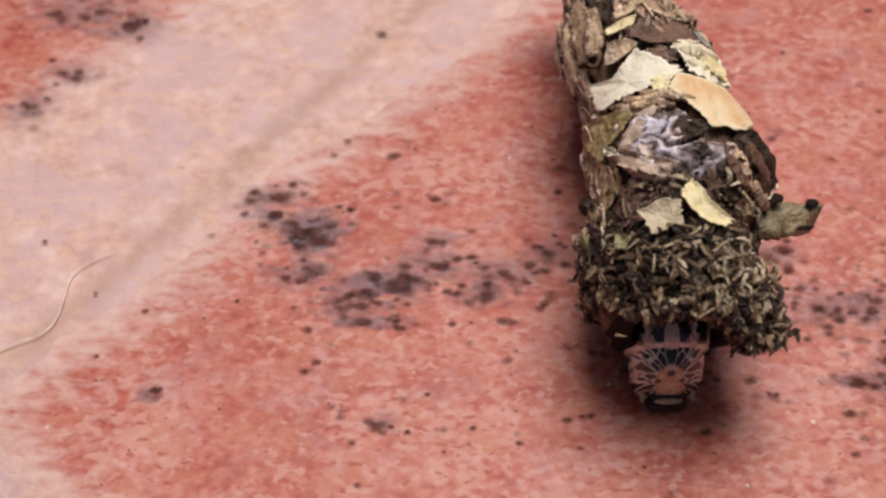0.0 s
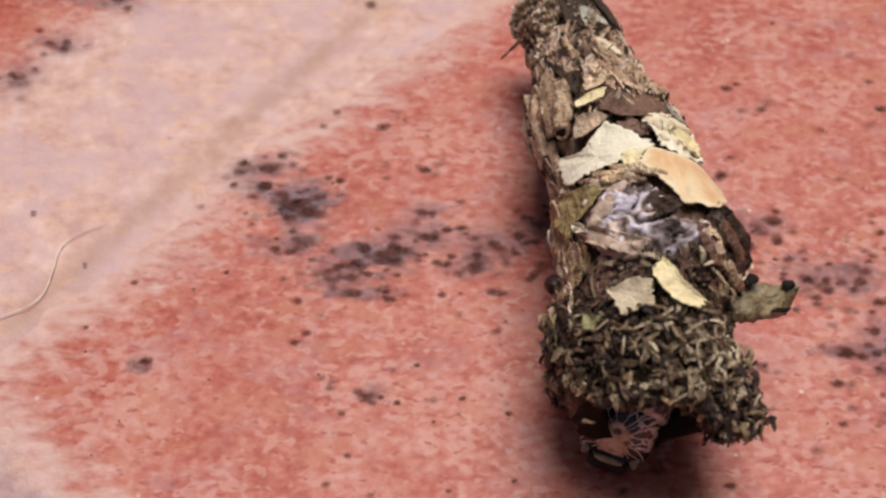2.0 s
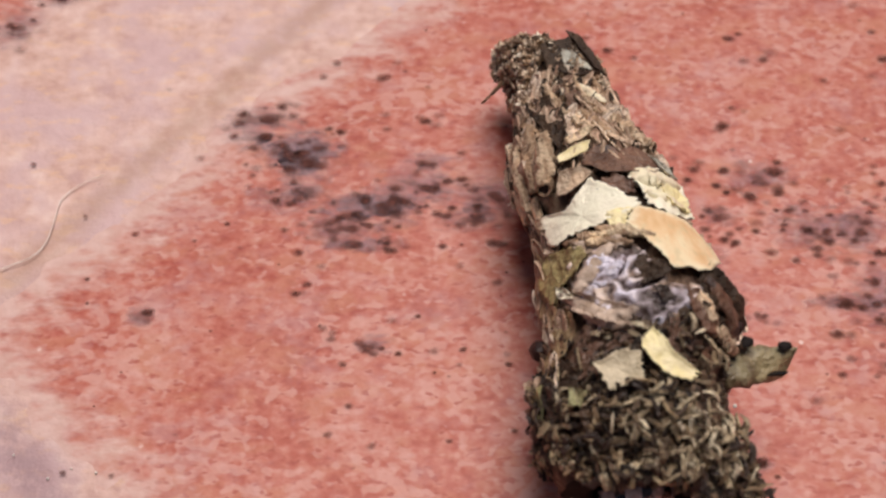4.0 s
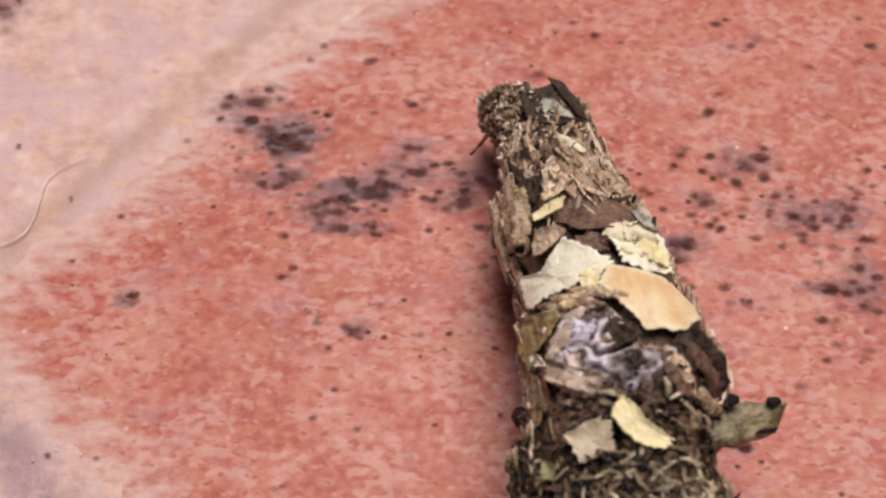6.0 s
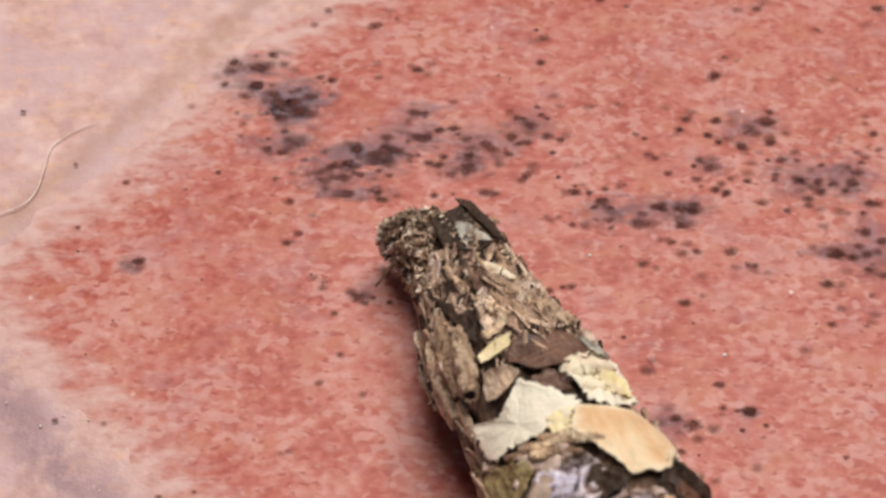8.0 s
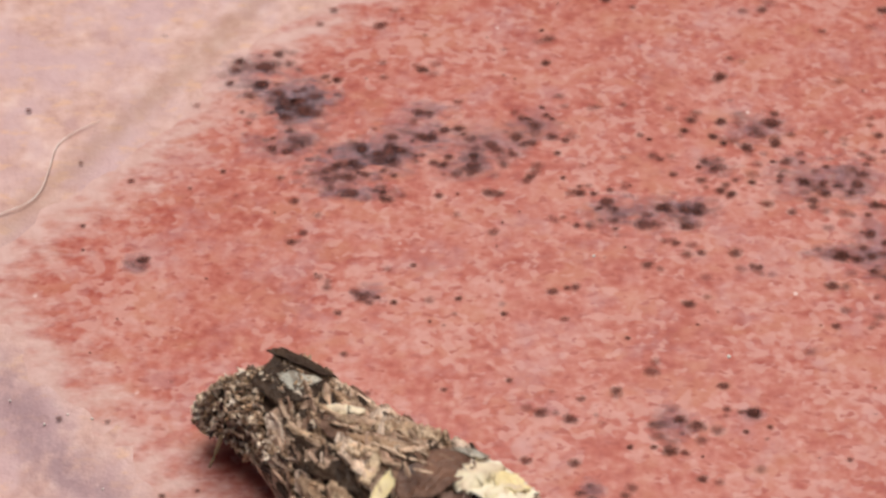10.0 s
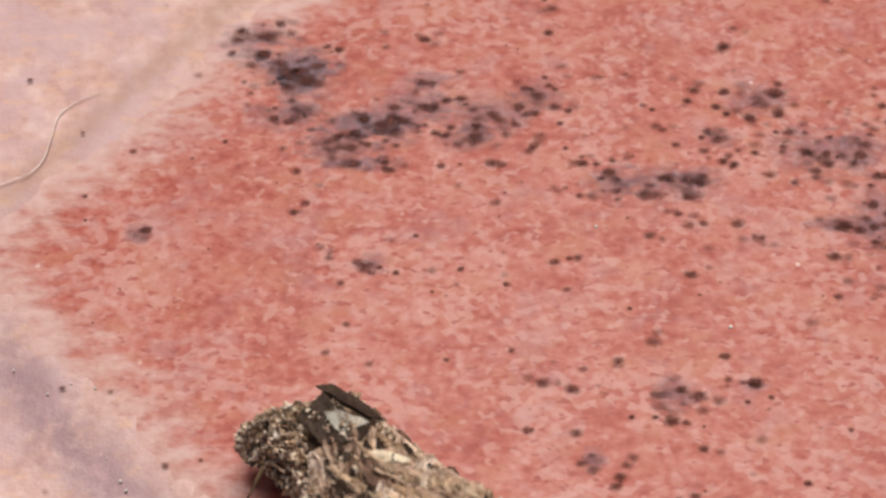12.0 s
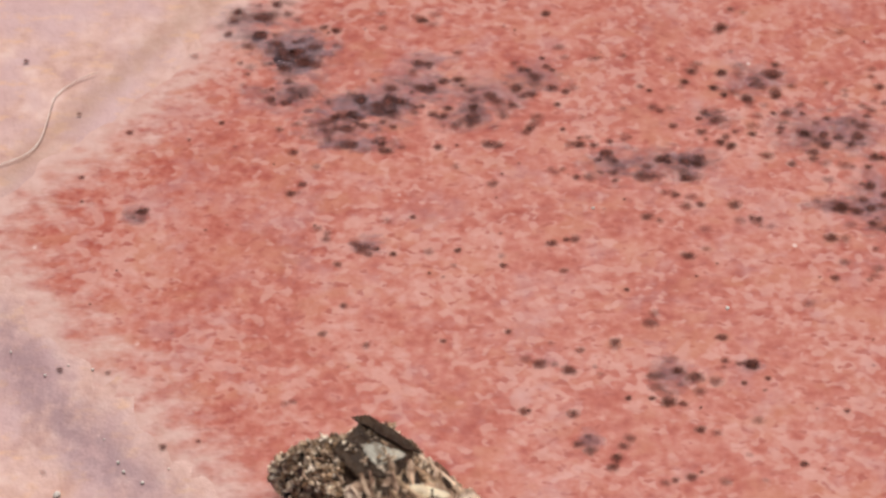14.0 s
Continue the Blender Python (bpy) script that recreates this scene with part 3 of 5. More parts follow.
fleck(18.00, 1.30, 0.19); fleck(17.91, -0.33, 0.22); fleck(17.96, -0.97, 0.19); fleck(18.83, -0.59, 0.22); fleck(18.97, -1.14, 0.19)
fleck(20.31, 0.24, 0.30); fleck(20.83, 0.04, 0.25); fleck(20.44, -0.67, 0.24); fleck(20.12, -0.99, 0.22); fleck(21.38, 0.95, 0.19)
fleck(21.17, -1.72, 0.24); fleck(21.54, -1.76, 0.22); fleck(20.73, -2.25, 0.16); fleck(18.76, -2.93, 0.21); fleck(15.99, -1.59, 0.24)
fleck(6.76, -0.90, 0.24); fleck(7.16, -0.90, 0.22); fleck(7.59, -0.52, 0.16); fleck(7.83, -0.97, 0.16); fleck(8.33, -1.54, 0.27)
fleck(8.84, -2.02, 0.27); fleck(8.67, -2.49, 0.21); fleck(7.53, -2.79, 0.27); fleck(6.28, -2.31, 0.13); fleck(5.74, -2.31, 0.16)
fleck(9.99, -2.65, 0.32); fleck(10.52, -2.75, 0.27); fleck(11.27, -1.72, 0.24); fleck(10.30, -2.18, 0.21); fleck(12.09, -1.57, 0.27)
fleck(12.74, -1.82, 0.30); fleck(12.11, -2.82, 0.27); fleck(12.53, -2.82, 0.27); fleck(10.98, -3.58, 0.19); fleck(11.49, -3.74, 0.16)
fleck(12.22, -3.87, 0.21); fleck(11.96, -4.35, 0.24); fleck(12.63, -4.23, 0.18); fleck(14.21, -4.27, 0.26); fleck(10.07, -4.88, 0.24)
fleck(10.63, -5.09, 0.16); fleck(15.16, -5.13, 0.24); fleck(12.71, -5.56, 0.21); fleck(11.79, -6.96, 0.23); fleck(12.65, -6.59, 0.16)
fleck(18.06, -4.09, 0.18); fleck(18.48, -4.46, 0.24); fleck(19.18, -4.55, 0.24); fleck(19.82, -4.65, 0.24); fleck(19.80, -3.95, 0.19)
fleck(19.44, -5.39, 0.24); fleck(20.45, -5.31, 0.16); fleck(18.43, -6.04, 0.26); fleck(19.07, -6.10, 0.21); fleck(20.42, -6.64, 0.13)
fleck(20.38, -7.66, 0.23); fleck(18.89, -7.30, 0.21); fleck(18.33, -8.13, 0.18); fleck(16.97, -9.43, 0.23); fleck(20.58, 5.64, 0.20)
fleck(20.27, 1.78, 0.14); fleck(8.87, -8.66, 0.10); fleck(6.08, -7.67, 0.15); fleck(9.99, -9.85, 0.20); fleck(9.81, -10.29, 0.28)
fleck(8.18, -11.21, 0.20); fleck(8.12, -11.43, 0.20); fleck(12.92, -11.03, 0.20); fleck(12.92, -12.14, 0.15); fleck(13.55, -12.28, 0.15)
fleck(14.15, -12.41, 0.20); fleck(5.31, -11.25, 0.12); fleck(6.61, -11.61, 0.17); fleck(4.16, -12.02, 0.20); fleck(4.77, -12.24, 0.27)
fleck(5.39, -12.27, 0.15); fleck(6.04, -12.54, 0.25); fleck(7.41, -12.76, 0.12); fleck(10.16, -12.78, 0.25); fleck(10.79, -12.63, 0.25)
fleck(9.54, -12.83, 0.12); fleck(9.86, -13.42, 0.27); fleck(10.27, -13.76, 0.32); fleck(10.29, -14.10, 0.24); fleck(10.90, -14.15, 0.15)
fleck(9.58, -13.88, 0.12); fleck(12.39, -13.14, 0.25); fleck(13.64, -13.21, 0.12); fleck(14.70, -13.00, 0.12); fleck(4.02, -14.46, 0.19)
fleck(6.12, -14.58, 0.22); fleck(14.04, -14.95, 0.22); fleck(11.51, -15.34, 0.19); fleck(12.22, -15.50, 0.19); fleck(6.73, -15.79, 0.29)
fleck(8.46, -15.72, 0.22); fleck(8.20, -16.05, 0.19); fleck(7.85, -16.55, 0.21); fleck(7.65, -16.97, 0.21); fleck(10.94, -17.44, 0.19)
fleck(15.72, -16.88, 0.14); fleck(14.51, -13.55, 0.10); fleck(3.46, -10.69, 0.13); fleck(-11.44, -10.66, 0.10); fleck(-11.37, -15.93, 0.14)
fleck(-13.72, -4.78, 0.16); fleck(-16.28, -17.06, 0.12); fleck(-9.89, -15.71, 0.10); fleck(-16.32, -2.63, 0.11); fleck(-14.32, -0.12, 0.14)
fleck(-11.56, 4.34, 0.17); fleck(-19.83, 4.02, 0.17); fleck(-14.06, -12.53, 0.12); fleck(-16.16, -12.38, 0.12); fleck(-13.43, -4.54, 0.18)
fleck(-4.92, 10.37, 0.18); fleck(-2.56, 9.23, 0.23); fleck(-1.78, 10.28, 0.23); fleck(-5.62, 9.43, 0.17); fleck(9.19, 10.98, 0.24)
fleck(8.12, 11.84, 0.18); fleck(10.54, 10.48, 0.15); fleck(15.66, 11.72, 0.24); fleck(16.28, 10.18, 0.21); fleck(17.68, 10.71, 0.33)
fleck(17.27, 10.25, 0.24); fleck(20.21, 8.81, 0.18); fleck(23.27, 12.07, 0.18); fleck(23.55, 10.22, 0.27); fleck(23.89, 10.14, 0.27)
fleck(22.76, 9.09, 0.24); fleck(16.20, 11.99, 0.15); fleck(9.87, -17.69, 0.19); fleck(10.24, -17.57, 0.14); fleck(12.37, -17.66, 0.21)
fleck(14.04, -17.60, 0.14); fleck(15.80, -16.92, 0.14); fleck(-6.27, -14.04, 0.17); fleck(-5.91, -13.96, 0.15); fleck(-3.28, 18.14, 0.25)
fleck(-13.53, 8.66, 0.15); fleck(-19.81, 4.06, 0.11); fleck(-21.85, 12.96, 0.27); fleck(-22.34, 13.17, 0.24); fleck(-21.48, 12.55, 0.21)
fleck(-17.45, 19.00, 0.29); fleck(-16.85, 19.30, 0.29); fleck(-18.15, 18.26, 0.25); fleck(-20.37, 15.18, 0.25); fleck(-19.79, 15.47, 0.22)
fleck(-20.89, 14.57, 0.18); fleck(-21.30, 19.27, 0.29); fleck(-20.09, 19.70, 0.32); fleck(-19.18, 20.04, 0.29); fleck(22.61, 13.91, 0.27)
fleck(24.07, 19.53, 0.22); fleck(-16.84, 0.92, 0.11); fleck(-2.42, 9.39, 0.26)
smudge(-8.76, 6.73, 1.28, 0.50); smudge(-6.70, 5.00, 1.54, 0.76); smudge(-6.10, 3.96, 0.98, 0.61)
smudge(-4.46, 0.14, 1.36, 0.81); smudge(-1.76, 1.42, 1.10, 0.99); smudge(-0.24, 2.41, 0.94, 0.73)
smudge(2.64, 1.89, 1.38, 0.83); smudge(1.79, 0.58, 1.09, 0.49); smudge(5.30, 2.88, 0.89, 0.60)
smudge(-3.35, -0.83, 1.62, 0.29); smudge(-7.26, 1.95, 1.24, 0.50); smudge(-3.95, 1.37, 1.37, 0.39)
smudge(8.57, -2.02, 0.86, 0.69); smudge(10.71, -2.03, 1.12, 0.69); smudge(12.47, -1.89, 0.86, 0.63)
smudge(16.12, 2.81, 1.17, 0.68); smudge(13.66, 0.57, 0.76, 0.39); smudge(18.07, -0.17, 1.22, 0.91)
smudge(20.36, -0.35, 1.03, 0.91); smudge(20.96, -4.11, 0.79, 1.29); smudge(19.07, -4.40, 1.32, 0.31)
smudge(10.40, -12.89, 0.69, 0.53); smudge(-2.86, -6.34, 0.57, 0.35); smudge(6.73, -15.79, 0.43, 0.30)
smudge(14.15, -12.41, 0.35, 0.21); smudge(-13.61, -4.63, 0.42, 0.36); smudge(-20.16, 20.14, 2.25, 1.18)
smudge(-8.97, 5.67, 0.8, 0.5, 0.3); smudge(-7.25, 4.97, 1.0, 0.55, 0.3); smudge(-5.97, 4.61, 0.9, 0.7, 0.3)
smudge(-6.9, 3.4, 0.65, 0.5, 0.3); smudge(-6.3, 2.41, 0.9, 0.45, 0.3); smudge(-3.24, 1.56, 0.9, 0.5, 0.3); smudge(0.06, 3.9, 0.8, 0.4, 0.3)
smudge(-17.11, 18.77, 1.43, 0.71); smudge(-22.00, 12.96, 0.97, 0.81); smudge(-20.08, 15.30, 1.05, 0.55)
# finer flecks strewn between the large ones
strewn = random.Random(5)
for _ in range(170):
    x, y = strewn.uniform(-24, 26), strewn.uniform(-20, 22)
    if (y - x) / math.sqrt(2) < 9.5 and -(x + y) / math.sqrt(2) < 18.5:
        fleck(x, y, strewn.choice((0.05, 0.06, 0.06, 0.07, 0.09, 0.12)))
for _ in range(34):
    x, y = strewn.uniform(4, 26), strewn.gauss(0.0, 4.0)
    for k in range(strewn.choice((1, 2, 3, 4))):
        fleck(x + strewn.gauss(0, 0.9), y + strewn.gauss(0, 0.25), strewn.choice((0.12, 0.15, 0.18, 0.22)))
part("smudges", mesh_of("smudges", smear_v, smear_f, SMUDGE, True, {"core": smear_core}), floor, "soft grey smudges in the glaze")["kind"] = "stuff"
part("flecks", mesh_of("flecks", ink_v, ink_f, INK, True, {"core": ink_core}), floor, "small dark brown flecks in the glaze")["kind"] = "stuff"


# ---- the bagworm: a tapered case of silk and plant scraps, and the larva in it ----
STATION = (-2, 0, 1, 2.8, 5, 6.5, 9, 11.8, 14, 17.5, 21, 23, 25)
MIDDLE = (0.2, 0.1, -0.1, 0.05, 0.9, 1.2, 1.05, 0.75, 0.45, 0.1, -0.3, -0.45, -0.45)
RADIUS = (3.3, 3.7, 3.85, 4.0, 4.15, 4.15, 4.05, 3.8, 3.45, 2.8, 2.4, 2.25, 2.0)
HEIGHT = (4.0, 4.3, 4.45, 4.5, 4.7, 4.8, 4.4, 4.1, 3.75, 3.15, 2.7, 2.5, 2.4)


SWELL_AT = (2.8, 3.8, 5.8, 8.5, 10.4, 11.5, 14.0, 15.2, 16.2, 17.3, 19.5, 21.0, 22.0)
SWELL_WEST = (0.35, 0.55, 0.5, 0.4, 0.0, 0.0, 0.55, 0.65, 0.5, 0.0, -0.25, 0.3, 0.6)
SWELL_EAST = (0.0, 0.1, 0.3, -0.4, -0.5, -0.2, -0.35, -0.35, -0.4, -0.35, -0.2, -0.1, 0.0)


def skin_at(y, degrees, lift=0.0):
    """A point on the case: millimetres along it, degrees round it from the top, height above its skin."""
    a = radians(degrees)
    r = float(np.interp(y, STATION, RADIUS)) + lift
    r += float(np.interp(y, SWELL_AT, SWELL_WEST)) * max(0.0, -math.sin(a)) ** 2 + float(np.interp(y, SWELL_AT, SWELL_EAST)) * max(0.0, math.sin(a)) ** 1.5
    cx, cz = float(np.interp(y, STATION, MIDDLE)), float(np.interp(y, STATION, HEIGHT))
    slant = max(0.0, (y - 16.5) / 5.8) * (1.6 * max(0.0, -math.sin(a)) + 0.5 * max(0.0, -math.cos(a)))
    return Vector((cx + 0.87 * r * math.sin(a), y + slant, max(cz + r * math.cos(a), 0.12)))


def case_mesh():
    """The tube itself: ridged, lumpy, open in front and closed in an uneven knob behind."""
    sides, vs, fs = 120, [], []
    ys = [-0.3 + 21.4 * k / 180 for k in range(181)]
    for y in ys:
        for k in range(sides):
            d = 360 * k / sides
            a = radians(d)
            rough = 0.34 * wave(math.sin(a) * 3.2, y * 0.5, math.cos(a) * 3.2) + 0.20 * wave(math.sin(a) * 8, y * 1.3, math.cos(a) * 8)
            rough += 0.12 * abs(wave(math.sin(a) * 14, y * 2.6, math.cos(a) * 14))
            step = 0.16 * ((y * 0.55 + 0.6 * wave(math.sin(a) * 2, math.cos(a) * 2, 3)) % 1.0)
            vs.append(skin_at(y, d, rough + step - 0.12))
    rows = len(ys)
    for i in range(rows - 1):
        for k in range(sides):
            fs.append((i * sides + k, i * sides + (k + 1) % sides, (i + 1) * sides + (k + 1) % sides, (i + 1) * sides + k))
    # the tail end: a few shrinking rings
    last = (rows - 1) * sides
    for j, (s, out) in enumerate(((0.92, 0.3), (0.75, 0.5), (0.45, 0.55), (0.1, 0.5))):
        base = len(vs)
        for k in range(sides):
            p = skin_at(21.1, 360 * k / sides)
            c = Vector((-0.4, 21.6, 2.5))
            q = c + (p - c) * s
            a = 2 * math.pi * k / sides
            q.y += out + 0.25 * wave(math.cos(a) * 4 * s, math.sin(a) * 4 * s, j)
            vs.append(q)
        for k in range(sides):
            fs.append((last + k, last + (k + 1) % sides, base + (k + 1) % sides, base + k))
        last = base
    # the front: the wall turns inwards to a mouth, painted dark
    last = 0
    for s, inward in ((0.72, -0.2), (0.62, 0.6), (0.56, 3.0), (0.02, 5.0)):
        base = len(vs)
        for k in range(sides):
            p = skin_at(-0.3, 360 * k / sides)
            c = Vector((0.1, -0.3, 4.1))
            q = c + (p - c) * s
            q.y += inward
            vs.append(q)
        for k in range(sides):
            fs.append((last + (k + 1) % sides, last + k, base + k, base + (k + 1) % sides))
        last = base
    me = mesh_of("case", vs, [f[::-1] for f in fs], CASE)
    # mouth lining made black in place of the shade inside
    me.materials.append(CRUST_AND_SHADE)
    for f in me.polygons[-4 * sides:]:
        f.material_index = 1
    return me


def sheet_mesh(name, outline, material, lift=0.3, thick=0.14, crumple=0.1, curl=0.15, spread=1.0, seed=0.0, ragged=0.09):
    """A thin scrap that follows the case; outline: (millimetres along, degrees round) from corner to corner."""
    pts = [Vector((y, d)) for y, d in outline]
    mid = sum(pts, Vector((0, 0))) / len(pts)
    ring = []
    for i, p in enumerate(pts):
        q = pts[(i + 1) % len(pts)]
        for k in range(8):
            e = mid + (p.lerp(q, k / 8) - mid) * spread
            j = (0.05 + ragged) * (wave(len(ring) * 0.55, seed, 3) + 0.9 * wave(len(ring) * 1.7, seed, 9))
            ring.append(e + (e - mid) * j)
    n, levels = len(ring), (0.0, 0.18, 0.36, 0.54, 0.70, 0.84, 0.94, 1.0)
    vs, fs, core = [], [], []
    for side in (0, 1):
        for s in levels:
            for e in ring:
                core.append(1 - s)
                p = mid + (e - mid) * s
                h = lift + curl * s ** 3 + crumple * (wave(p.x * 1.5, p.y * 0.1, seed) + 0.6 * wave(p.x * 3.7, p.y * 0.25, seed + 5))
                vs.append(skin_at(p.x, p.y, h - side * (thick * (1 - 0.55 * s ** 6))))
    layer = n * len(levels)
    for j in range(len(levels) - 1):
        for k in range(n):
            a, b = j * n + k, j * n + (k + 1) % n
            fs.append((a, b, b + n, a + n))
            fs.append((layer + a + n, layer + b + n, layer + b, layer + a))
    e = (len(levels) - 1) * n
    for k in range(n):
        a, b = e + k, e + (k + 1) % n
        fs.append((a, b, layer + b, layer + a))
    return mesh_of(name, vs, [f[::-1] for f in fs], material, True, {"core": core})


def crumple_mesh():
    """The crumpled silk: folds that swing round a sunken middle; crest colours them dark low and pale high."""
    rows, cols = 84, 96
    vs, fs, crest = [], [], []
    for i in range(rows):
        for k in range(cols):
            y, d = 4.1 + 4.8 * i / (rows - 1), -60 + 96 * k / (cols - 1)
            d -= 6 * (y - 6.5)
            u, w = (y - 6.4) * 1.15, (d + 4) * 0.068
            far, turn = math.hypot(u, w), math.atan2(u, w)
            bend = 1.5 * wave(y * 0.8, w * 0.6, 5) + 0.6 * wave(y * 2.2, w * 2.0, 8)
            fold = 0.5 + 0.5 * math.sin(far * 4.6 + 1.6 * turn + 4.4 * bend)
            fold = fold ** 1.6 * (0.75 + 0.5 * wave(y * 1.1, w * 1.1, 2))
            fine = 0.6 * wave(y * 3.4 + w * 2.0, w * 2.6 - y, 3) + 0.4 * wave(y * 9.0, w * 9.0, 4)
            edge = min(1.0, 5.0 * min(i / rows, 1 - i / rows, k / cols, 1 - k / cols) + 0.2 * wave(y * 2, w * 2, 7))
            border = 9.0 - 0.137 * (min(max(d, -12), 7) + 12)
            edge = min(edge, 1.5 * (border - y)) if d > -14 else edge
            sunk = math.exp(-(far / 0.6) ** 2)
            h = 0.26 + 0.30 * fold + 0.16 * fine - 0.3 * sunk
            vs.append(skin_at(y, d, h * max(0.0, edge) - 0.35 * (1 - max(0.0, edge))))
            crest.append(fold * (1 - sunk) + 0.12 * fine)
    for i in range(rows - 1):
        for k in range(cols - 1):
            fs.append((i * cols + k, i * cols + k + 1, (i + 1) * cols + k + 1, (i + 1) * cols + k))
    return mesh_of("silk_patch", vs, fs, SILK_SKIN, True, {"crest": crest})


def frame_on_case(y, degrees, lift, turn, tilt=0.0, lean=0.0):
    """A pose on the case's skin: z outwards, y along the case, then turned."""
    p, up = skin_at(y, degrees, lift), Vector((math.sin(radians(degrees)), 0, math.cos(radians(degrees))))
    along = Vector((0, 1, 0))
    side = along.cross(up).normalized()
    m = Matrix((side, along, up)).transposed().to_4x4()
    m.translation = p * MM
    return m @ pose(0, 0, 0, tilt, lean, turn)


def chip_mesh(name, length, width, bend, seed, material, thick=0.1):
    """A small curled, tapering scrap."""
    vs, fs, n = [], [], 7
    for i in range(n):
        s = i / (n - 1) - 0.5
        w = width * (1 - (2 * abs(s)) ** 2.5 * 0.75) * (1 + 0.35 * wave(i * 0.8, seed))
        x0 = 0.2 * width * wave(i * 0.6, seed, 4)
        z = bend * (0.25 - s * s) * length
        for x, dz in ((-w / 2, 0.14 * width), (0, 0), (w / 2, 0.18 * width)):
            vs.append((x0 + x, s * length, z + dz))
        for x, dz in ((w / 2, 0.18 * width), (0, 0), (-w / 2, 0.14 * width)):
            vs.append((x0 + x, s * length, z + dz - thick))
    for i in range(n - 1):
        for k in range(6):
            fs.append((i * 6 + k, i * 6 + (k + 1) % 6, (i + 1) * 6 + (k + 1) % 6, (i + 1) * 6 + k))
    fs += [tuple(range(6))[::-1], tuple((n - 1) * 6 + k for k in range(6))]
    return mesh_of(name, vs, [f[::-1] for f in fs], material, False)


rng = random.Random(3)
bagworm = tagged(new("bagworm"), "bagworm crawling in its tapered case of leaf scraps and bark", "insect")
case = part("case", case_mesh(), bagworm, "rough brown tapered case of silk and bark crumbs")

# the large scraps
def scrap(kind, outline, material, label="", lift=0.36, thick=0.13, crumple=0.12, curl=0.1, seed=1.0, ragged=0.1, spread=1.0):
    part(kind, sheet_mesh(kind, outline, material, lift, thick, crumple, curl, spread, seed, ragged), case, label)


scrap("leaf_scrap", ((11.3, -63), (10.8, -43), (11.2, -34), (11.8, -22), (10.9, -8), (10.0, 3), (9.6, -6), (9.5, -19), (9.3, -24), (9.3, -36), (9.4, -44), (9.3, -54), (9.7, -61), (10.5, -64)), CREAM, "cream leaf scrap with two small holes", 0.42, 0.14, 0.12, 0.12, 1, 0.06)
scrap("leaf_scrap", ((9.9, -1), (9.6, 15), (9.3, 31), (8.6, 44), (7.7, 52), (6.5, 30), (6.5, 7), (7.1, 5), (7.7, 0), (8.5, -5), (9.1, -10), (9.5, -5)), TAN, "smooth tan papery scrap with cream edges", 0.5, 0.14, 0.06, 0.03, 2, 0.03)
scrap("leaf_scrap", ((9.7, -21), (9.9, -12), (9.8, -3), (9.4, -8), (8.9, -12), (9.1, -19)), YELLOW, "pale yellow leaf crumb", 0.5, 0.12, 0.16, 0.05, 3, 0.16)
scrap("leaf_scrap", ((11.5, 2), (11.9, 14), (12.5, 35), (12.2, 50), (10.6, 50), (9.7, 40), (9.6, 20), (10.1, 8), (10.8, 8)), CREAM, "cream curled leaf scrap", 0.34, 0.2, 0.2, 0.16, 4, 0.14)
scrap("leaf_scrap", ((11.0, 22), (11.4, 34), (10.8, 44), (10.0, 40), (10.2, 26)), YELLOW, "pale yellow leaf crumb", 0.52, 0.14, 0.18, 0.1, 41, 0.2)
scrap("bark_scrap", ((11.6, -16), (11.9, -4), (11.3, 4), (10.6, 2), (10.8, -8)), BROWN, "brown bark crumb", 0.4, 0.14, 0.25, 0.05, 42, 0.25)
scrap("leaf_scrap", ((3.1, -31), (3.1, -24), (3.3, -19), (3.1, -5), (2.6, -5), (2.0, -4), (1.9, -14), (1.8, -22), (2.6, -26)), GREYGREEN, "grey-green leaf scrap", 0.72, 0.12, 0.1, 0.16, 5, 0.07)
scrap("leaf_scrap", ((3.8, -5), (4.0, -2), (3.6, 5), (3.0, 12), (2.3, 27), (1.9, 22), (2.0, 12), (2.3, 6), (3.3, -6)), YELLOW, "pale yellow leaf scrap", 0.72, 0.14, 0.14, 0.16, 6, 0.06)
scrap("leaf_scrap", ((9.3, -66), (9.0, -53), (8.6, -39), (8.1, -37), (7.5, -48), (7.2, -59), (6.6, -66), (8.3, -78)), OLIVE, "olive green leaf scrap", 0.36, 0.14, 0.14, 0.14, 7, 0.08)
scrap("leaf_scrap", ((10.4, -84), (9.3, -72), (8.1, -78), (6.8, -66), (5.8, -66), (6.4, -82), (8.4, -92)), OLIVE_BROWN, "olive brown leaf scrap", 0.26, 0.16, 0.22, 0.12, 71, 0.12)
scrap("leaf_scrap", ((5.8, -66), (6.6, -60), (5.4, -50), (4.2, -56), (3.6, -74), (4.8, -82)), OLIVE_BROWN, "olive brown leaf scrap", 0.22, 0.16, 0.25, 0.12, 72, 0.14)
scrap("leaf_scrap", ((7.2, -59), (6.9, -53), (6.2, -49), (6.6, -58)), CREAM, "frayed cream scrap", 0.56, 0.1, 0.1, 0.2, 73, 0.25)
